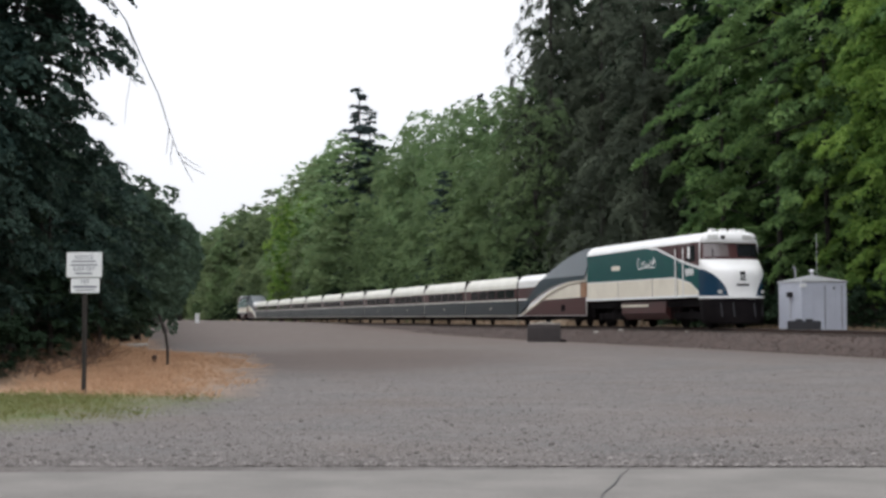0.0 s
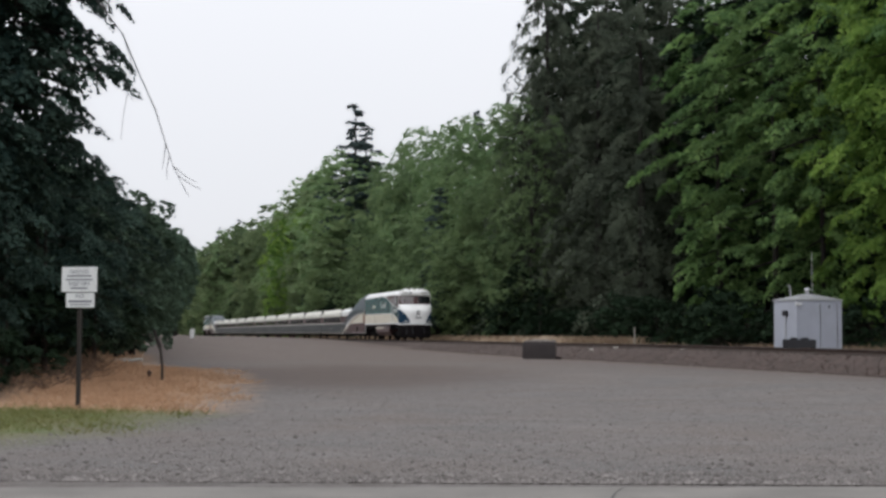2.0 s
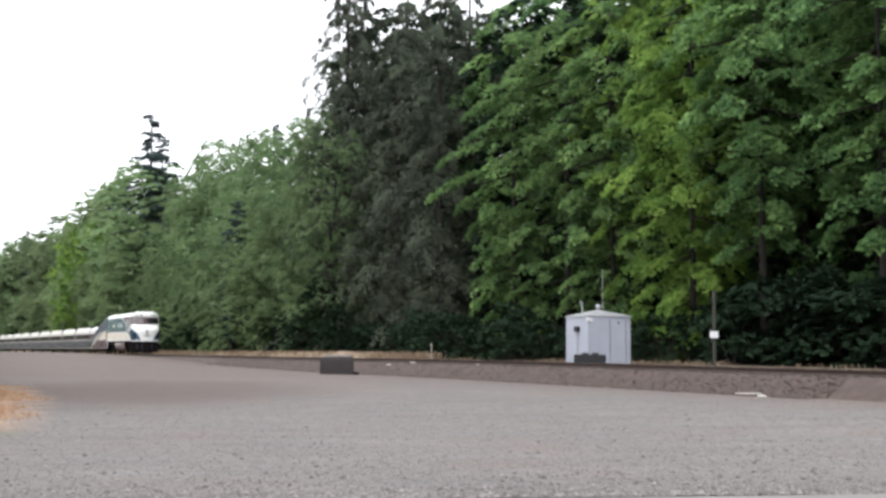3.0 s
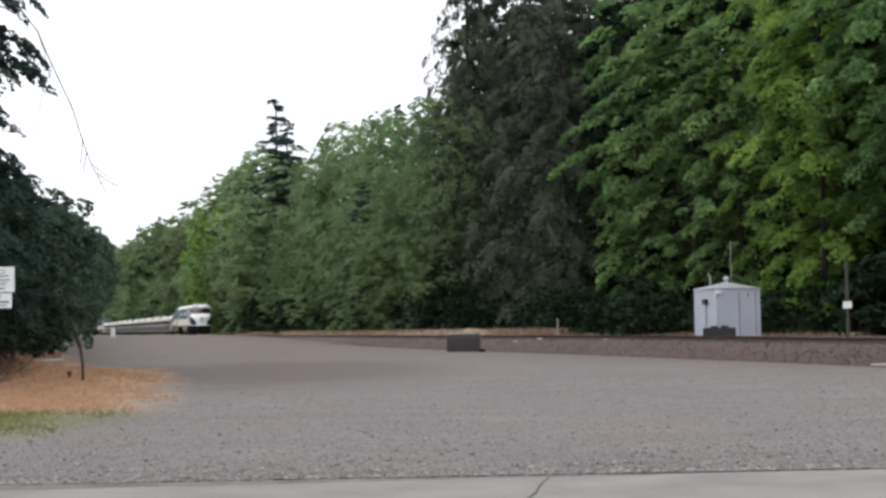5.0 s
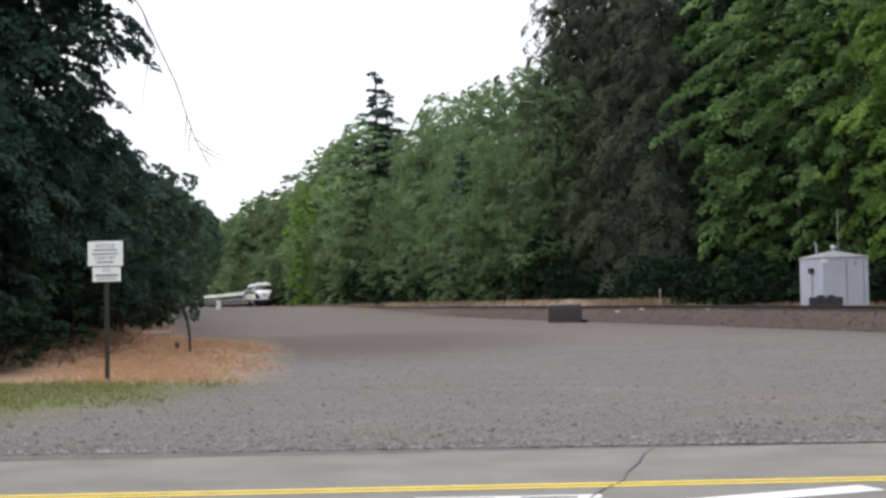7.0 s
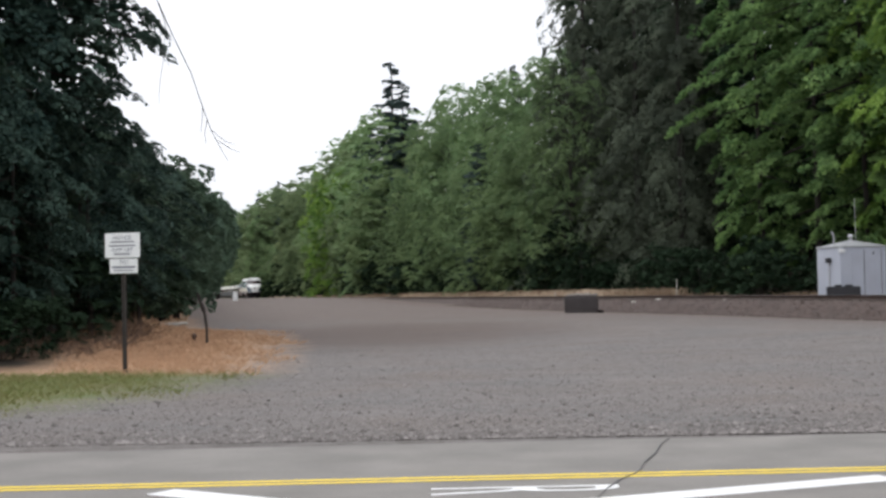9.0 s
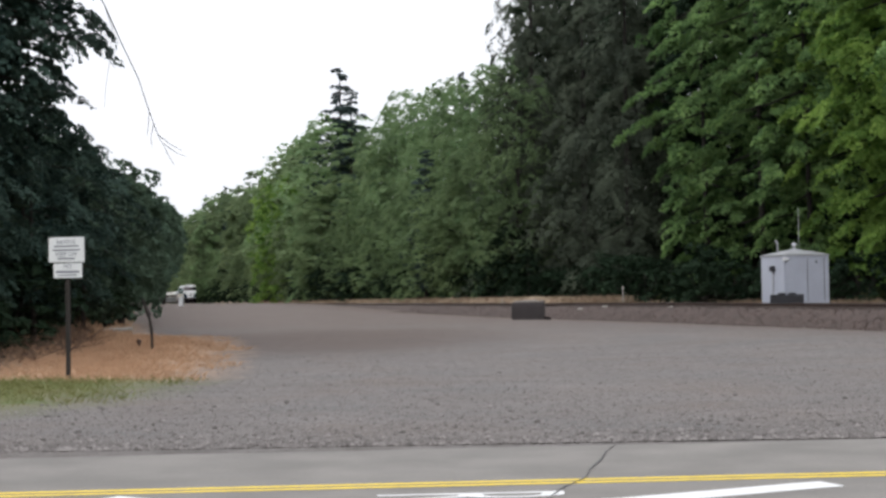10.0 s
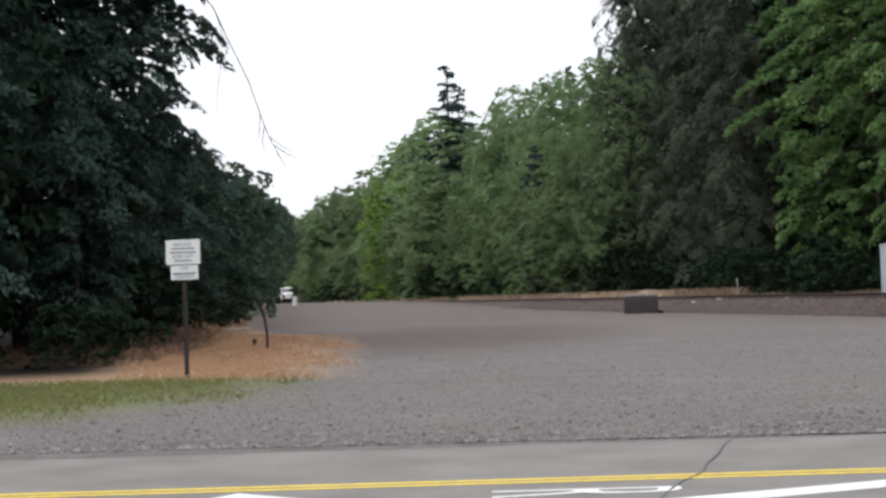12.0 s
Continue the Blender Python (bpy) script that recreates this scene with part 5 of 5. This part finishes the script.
# bent iron stake in the dry grass
bm = bmesh.new()
pts = [(0.18, 0, -0.2), (0.17, 0, 0.55), (0.11, 0, 1.0), (0.0, 0, 1.3), (-0.1, 0, 1.62)]
for a, b in zip(pts, pts[1:]):
    rod(bm, a, b, 0.045, 0.042)
rod(bm, (0.09, 0, 1.08), (0.0, 0, 1.36), 0.075, 0.055)
stake = tagged(part("iron_stake", bm, M["bark"]), "bent rusty iron stake standing in dry grass", "stake")
stake.matrix_world = Matrix.Translation((-8.68, 42.0, float(ground_z(-8.68, 42.0))))

# low dark block at the foot of the ballast, with rubble on its top
t = empty("concrete_block")
bm = bmesh.new()
rr = np.random.default_rng(8)
rings = []
for z, k in ((0, 1.0), (0.25, 1.01), (0.7, 0.99), (0.86, 0.94)):
    rings.append([(k * a * (1 + rr.normal(0, 0.012)), k * b * (1 + rr.normal(0, 0.02)), z) for a, b in ((-0.85, -0.5), (0, -0.54), (0.85, -0.5), (0.9, 0), (0.85, 0.5), (0, 0.54), (-0.85, 0.5), (-0.9, 0))])
loft(bm, rings)
part("block", bm, M["oldbox"], t)
bm = bmesh.new()
for i in range(26):
    r = rr.uniform(0.06, 0.16)
    bmesh.ops.create_icosphere(bm, subdivisions=1, radius=r, matrix=Matrix.Translation((rr.uniform(-0.72, 0.72), rr.uniform(-0.35, 0.35), 0.85 + r * 0.3)) @ Matrix.Diagonal((1.4, 1.2, 0.7, 1)))
part("rubble", bm, M["dirt"], t, "pale rubble lying on top")
bm = bmesh.new()
rod(bm, (0.8, -0.3, 0.1), (1.15, -0.55, 0.05), 0.07)
part("bent_bar", bm, M["under"], t)
t.matrix_world = Matrix.Translation((5.55, 74.5, float(ground_z(5.55, 74.5)) - 0.02)) @ Matrix.Rotation(radians(-8), 4, "Z") @ Matrix.Diagonal((1.04, 1.0, 1.12, 1))
tagged(t, "low dark weathered concrete block with rubble on it", "block")

# pole with a small white plate behind the line
t = empty("line_pole")
bm = bmesh.new()
rod(bm, (0, 0, -0.3), (0, 0, 3.1), 0.075, 0.065, 10)
part("pole", bm, M["oldwood"], t)
bm = bmesh.new()
box(bm, -0.17, 0.17, -0.11, -0.085, 1.17, 1.45, 0.01)
part("plate", bm, M["sign"], t, "small white plate")
t.matrix_world = Matrix.Translation((19.25, 52.9, 0.93)) @ Matrix.Rotation(radians(-20), 4, "Z")
tagged(t, "grey wooden pole with a small white plate", "pole")

# white cabinet at the far end of the lot
bm = bmesh.new()
box(bm, -0.25, 0.25, -0.2, 0.2, 0, 1.1, 0.03)
box(bm, -0.28, 0.28, -0.23, 0.23, 1.1, 1.16, 0.02)
cab = tagged(part("signal_cabinet", bm, M["sign"]), "white metal signal cabinet at the far end of the lot", "cabinet")
cab.matrix_world = Matrix.Translation((-0.181 * 165, 165, float(ground_z(-0.181 * 165, 165)) - 0.02))

# ---- hanging dead branch over the verge ----
t = empty("dead_branch")
bm = bmesh.new()


def twig(pts, r0, r1):
    n = len(pts) - 1
    for i, (a, b) in enumerate(zip(pts, pts[1:])):
        rod(bm, a, b, r0 + (r1 - r0) * i / n, r0 + (r1 - r0) * (i + 1) / n, 5)


def aloft(px, py, y=36.0):
    """A place y metres off, by its bearing and height in thousandths."""
    return (px * 0.001 * y, y, 1.7 + py * 0.001 * y)


main = [aloft(-295, 262, 37), aloft(-257, 246), aloft(-236, 218), aloft(-224, 190), aloft(-211, 162), aloft(-203, 137), aloft(-197, 120), aloft(-191, 108)]
twig(main, 0.025, 0.008)
for pts in ([aloft(-197, 120), aloft(-187, 112), aloft(-179, 108)], [aloft(-193, 113), aloft(-183, 106), aloft(-176, 103)], [aloft(-200, 128), aloft(-202, 117), aloft(-201, 110)],
            [aloft(-203, 137), aloft(-204, 125), aloft(-205, 118)], [aloft(-191, 108), aloft(-185, 97)], [aloft(-236, 218), aloft(-230, 200), aloft(-232, 175), aloft(-235, 155), aloft(-236, 140)],
            [aloft(-232, 175), aloft(-227, 168)], [aloft(-257, 246), aloft(-245, 250), aloft(-235, 246)]):
    twig(pts, 0.012, 0.005)
part("branch", bm, M["twig"], t)
tagged(t, "bare dead branch hanging from the trees", "branch")

# ---- grass: dry and green blades on the verge, pale tufts behind the line ----
GR = np.random.default_rng(17)


def blades(name, x, y, h, w, material, label, lean=0.5):
    n = len(x)
    z = ground_z(x, y) - 0.02
    a = GR.uniform(0, 2 * math.pi, n)
    dx, dy = np.cos(a), np.sin(a)
    hh = h * GR.uniform(0.5, 1.25, n)
    ww = w * GR.uniform(0.7, 1.3, n)
    lx, ly = GR.normal(0, lean, n) * hh, GR.normal(0, lean, n) * hh
    v = np.stack([np.stack([x - dx * ww, y - dy * ww, z], -1), np.stack([x + dx * ww, y + dy * ww, z], -1),
                  np.stack([x + lx * 0.4 + dx * ww * 0.7, y + ly * 0.4 + dy * ww * 0.7, z + hh * 0.6], -1), np.stack([x + lx, y + ly, z + hh], -1)], 1)
    ob = cloud(name, v.reshape(-1, 3), np.arange(4 * n).reshape(n, 4), material)
    return tagged(ob, label, "grass", kind="stuff")


def verge_points(n):
    x, y = GR.uniform(-24, -4.5, n), GR.uniform(18, 60, n)
    r2 = ((x + 9.1 + 0.12 * y) / 7.8) ** 2 + np.abs((y - 38) / 20.0) ** 4 + 0.12 * np.sin(x * 2.1 + y) + 0.1 * np.sin(y * 1.3)
    keep = r2 < GR.uniform(0.35, 1.15, n)
    return x[keep], y[keep]


x, y = verge_points(150000)
g = y + 0.15 * x + GR.normal(0, 0.6, len(x)) < 27.2
dry = ~g & (x + 0.30 * y > GR.uniform(-0.8, 1.6, len(x)))
blades("dry_grass", x[dry], y[dry], 0.13, 0.007, M["straw"], "short dry orange-brown grass on the verge", 0.8)
blades("green_grass", x[g], y[g], 0.10, 0.007, M["grass"], "short green grass along the edge of the lot", 0.7)
n = 9000
yy = GR.uniform(38, 260, n) ** 1.0
cl = np.sin(yy * 0.55) + np.sin(yy * 0.21 + 1) + GR.normal(0, 0.5, n) > 0.1
yy = yy[cl]
dd = GR.uniform(3.6, 7.0, len(yy))
blades("pale_grass", track_x(yy) + dd * 0.9666, yy + dd * 0.2562, 0.24, 0.014, M["litter"], "pale dry grass tufts along the far side of the track", 0.45)
# grass at the far edge of the lot
n = 5000
yy = GR.uniform(45, 150, n)
xx = -0.212 * yy - 0.4 - GR.uniform(0, 4.0, n) * (yy / 60)
blades("pale_grass", xx, yy, 0.2, 0.03, M["straw"], "pale dry grass along the foot of the trees", 0.5)

# ---- loose stones on the gravel ----
n = 34000
sy_ = 15.2 + 24 * GR.random(n) ** 2.4
sx_ = GR.uniform(-0.36, 0.50, n) * (sy_ + 2)
keep = ~((((sx_ + 9.1 + 0.12 * sy_) / 7.8) ** 2 + np.abs((sy_ - 38) / 20.0) ** 4) < 0.95) & (sy_ > road_y(sx_, 0) + 0.05)
sx_, sy_ = sx_[keep], sy_[keep]
n = len(sx_)
size = np.where(GR.random(n) < 0.012 + 0.07 * np.exp(-(sy_ - 15.2) / 2.2), GR.uniform(0.025, 0.05, n), GR.uniform(0.006, 0.022, n))
oct_v = np.array([(1, 0, 0), (0, 1, 0), (-1, 0, 0), (0, -1, 0), (0, 0, 0.7), (0, 0, -0.5)])
oct_f = np.array([(0, 1, 4), (1, 2, 4), (2, 3, 4), (3, 0, 4), (1, 0, 5), (2, 1, 5), (3, 2, 5), (0, 3, 5)])
rot = GR.uniform(0, 2 * math.pi, n)
c, s = np.cos(rot), np.sin(rot)
v = oct_v[None] * (size[:, None, None] * GR.uniform(0.7, 1.3, (n, 6, 1)))
v = np.stack([v[..., 0] * c[:, None] - v[..., 1] * s[:, None], v[..., 0] * s[:, None] + v[..., 1] * c[:, None], v[..., 2]], -1)
v += np.stack([sx_, sy_, ground_z(sx_, sy_) + size * 0.25], -1)[:, None]
f = (oct_f[None] + 6 * np.arange(n)[:, None, None]).reshape(-1, 3)
tagged(cloud("gravel_stones", v.reshape(-1, 3), f, M["stone"]), "loose grey stones scattered over the gravel lot", "gravel", kind="stuff")

# ---- marker stakes and litter by the line ----
for bx, yy, h in ((0.0555, 99.5, 0.6), (0.1445, 80.5, 1.15), (0.26, 64.2, 0.35)):
    bm = bmesh.new()
    box(bm, -0.03, 0.03, -0.015, 0.015, -0.2, h, 0.005)
    o = tagged(part("marker_stake", bm, M["litterwhite"]), "thin pale marker stake beside the track", "stake", "marker stakes")
    o.matrix_world = Matrix.Translation((bx * yy, yy, float(ground_z(bx * yy, yy)))) @ Matrix.Rotation(radians(GR.uniform(-30, 30)), 4, "Z")
for px, dd, z, w in ((0.113, -2.0, 0.66, 0.17), (0.131, -1.6, 0.80, 0.17), (0.402, -4.1, 0.0, 0.18), (0.18, -1.5, 0.8, 0.12)):
    y = (31.1 + dd / 0.9666) / (px + 0.265)
    bm = bmesh.new()
    bmesh.ops.create_icosphere(bm, subdivisions=2, radius=w, matrix=Matrix.Diagonal((1.0, 0.7, 0.35, 1)))
    for v_ in bm.verts:
        v_.co *= 1 + 0.18 * noise.noise(v_.co * 9)
    o = tagged(part("pale_rock", bm, M["litterwhite"]), "pale rock lying on the ballast", "rock", "pale rocks")
    o.matrix_world = Matrix.Translation((px * y, y, max(z + float(fall(y)), float(ground_z(px * y, y))) + w * 0.12))
bm = bmesh.new()
loft(bm, [[(x, y + 0.12 * x * x, z) for y, z in ((-0.05, 0.0), (0.05, 0.0), (0.03, 0.06), (-0.03, 0.06))] for x in (-0.5, -0.25, 0, 0.25, 0.5)])
o = tagged(part("driftwood", bm, M["litterwhite"]), "pale splintered board lying at the foot of the ballast", "board")
o.matrix_world = Matrix.Translation((16.75, 42.6, float(ground_z(16.75, 42.6)) + 0.02)) @ Matrix.Rotation(radians(-10), 4, "Z")

# ---- pale dry bank of grass along the far side of the line ----
bm = bmesh.new()
rings = []
for y in np.arange(98, 330, 1.6):
    hgt = 0.26 + 0.46 * (0.5 + 0.5 * noise.noise(Vector((y * 0.13, 3.1, 0)))) + 0.16 * noise.noise(Vector((y * 0.5, 0, 7.7)))
    w = 1.0 + 0.4 * noise.noise(Vector((y * 0.2, 9, 0)))
    rings.append([(*beside(y, 5.2 + a * w), 0.85 + float(fall(y)) + k * hgt) for a, k in ((-1.1, -0.4), (-0.8, 0.5), (-0.2, 1.0), (0.5, 0.9), (1.2, 0.2), (1.5, -0.4))])
loft(bm, rings)
tagged(part("dry_bank", bm, M["litter"], smooth=True), "low bank of pale dry grass beside the track", "bank", kind="structure")
n = 12000
yy = GR.uniform(88, 250, n)
dd = GR.uniform(4.2, 6.4, n)
ob = blades("pale_grass", track_x(yy) + dd * 0.9666, yy + dd * 0.2562, 0.55, 0.018, M["litter"], "pale dry grass on the bank beside the track", 0.4)

# ---- dead brush, a fallen log and a pipe cap on the verge ----
n = 1800
cx, cy = GR.uniform(-17, -10, n), GR.uniform(34, 56, n)
cx = np.minimum(cx, -0.262 * cy + 0.1 + GR.normal(0, 0.5, n))
a, tilt, ln = GR.uniform(0, 2 * math.pi, n), GR.uniform(0.05, 0.9, n), GR.uniform(0.3, 1.1, n)
p0 = np.stack([cx, cy, ground_z(cx, cy) + GR.uniform(0, 0.15, n)], -1)
dv = np.stack([np.cos(a) * np.cos(tilt), np.sin(a) * np.cos(tilt), np.sin(tilt)], -1) * ln[:, None]
sd = np.stack([-np.sin(a), np.cos(a), np.zeros(n)], -1) * 0.012
up = np.zeros((n, 3))
up[:, 2] = 0.02
v = np.stack([p0 - sd, p0 + sd, p0 + up, p0 + dv], 1).reshape(-1, 3)
k = 4 * np.arange(n)[:, None, None]
f = (np.array([(0, 1, 3), (1, 2, 3), (2, 0, 3)])[None] + k).reshape(-1, 3)
tagged(cloud("dead_brush", v, f, M["deadwood"]), "brown dead brush under the trees beside the verge", "brush", kind="stuff")
bm = bmesh.new()
pts = [(-0.9, 0, 0.06), (-0.3, 0.05, 0.12), (0.4, 0.0, 0.1), (0.95, -0.08, 0.16)]
for p_, q_ in zip(pts, pts[1:]):
    rod(bm, p_, q_, 0.10, 0.085, 9)
o = tagged(part("fallen_log", bm, M["litterwhite"]), "pale barkless fallen log lying at the edge of the trees", "log")
o.matrix_world = Matrix.Translation((-0.228 * 62, 62, float(ground_z(-0.228 * 62, 62)))) @ Matrix.Rotation(radians(8), 4, "Z") @ Matrix.Diagonal((0.7, 0.9, 0.9, 1))
bm = bmesh.new()
rod(bm, (0, 0, -0.1), (0, 0, 0.2), 0.05, 0.05, 10)
bmesh.ops.create_icosphere(bm, subdivisions=2, radius=0.085, matrix=Matrix.Translation((0, 0, 0.22)))
o = tagged(part("pipe_cap", bm, M["rust"]), "small rusty capped pipe in the dry grass", "pipe")
o.matrix_world = Matrix.Translation((-0.212 * 44, 44, float(ground_z(-0.212 * 44, 44))))

# ---- loose ballast stones on the bank's near face ----
n = 4200
by = 40 + 75 * GR.random(n) ** 1.5
bd = GR.uniform(-3.9, -1.5, n)
bz = np.interp(bd, [-3.5, -3.0, -2.4, -1.75, -0.6], [-0.3, 0.0, 0.42, 0.80, 0.84])
bx, by2 = track_x(by) + bd * 0.9666, by + bd * 0.2562
bz = np.maximum(bz + fall(by2), ground_z(bx, by2))
size = GR.uniform(0.025, 0.06, n)
rot = GR.uniform(0, 2 * math.pi, n)
c, s = np.cos(rot), np.sin(rot)
v = oct_v[None] * (size[:, None, None] * GR.uniform(0.7, 1.3, (n, 6, 1)))
v = np.stack([v[..., 0] * c[:, None] - v[..., 1] * s[:, None], v[..., 0] * s[:, None] + v[..., 1] * c[:, None], v[..., 2]], -1)
v += np.stack([bx, by2, bz + size * 0.2], -1)[:, None]
f = (oct_f[None] + 6 * np.arange(n)[:, None, None]).reshape(-1, 3)
tagged(cloud("ballast_stones", v.reshape(-1, 3), f, M["ballast"]), "loose brown stones on the ballast bank", "ballast", kind="stuff")


motions()
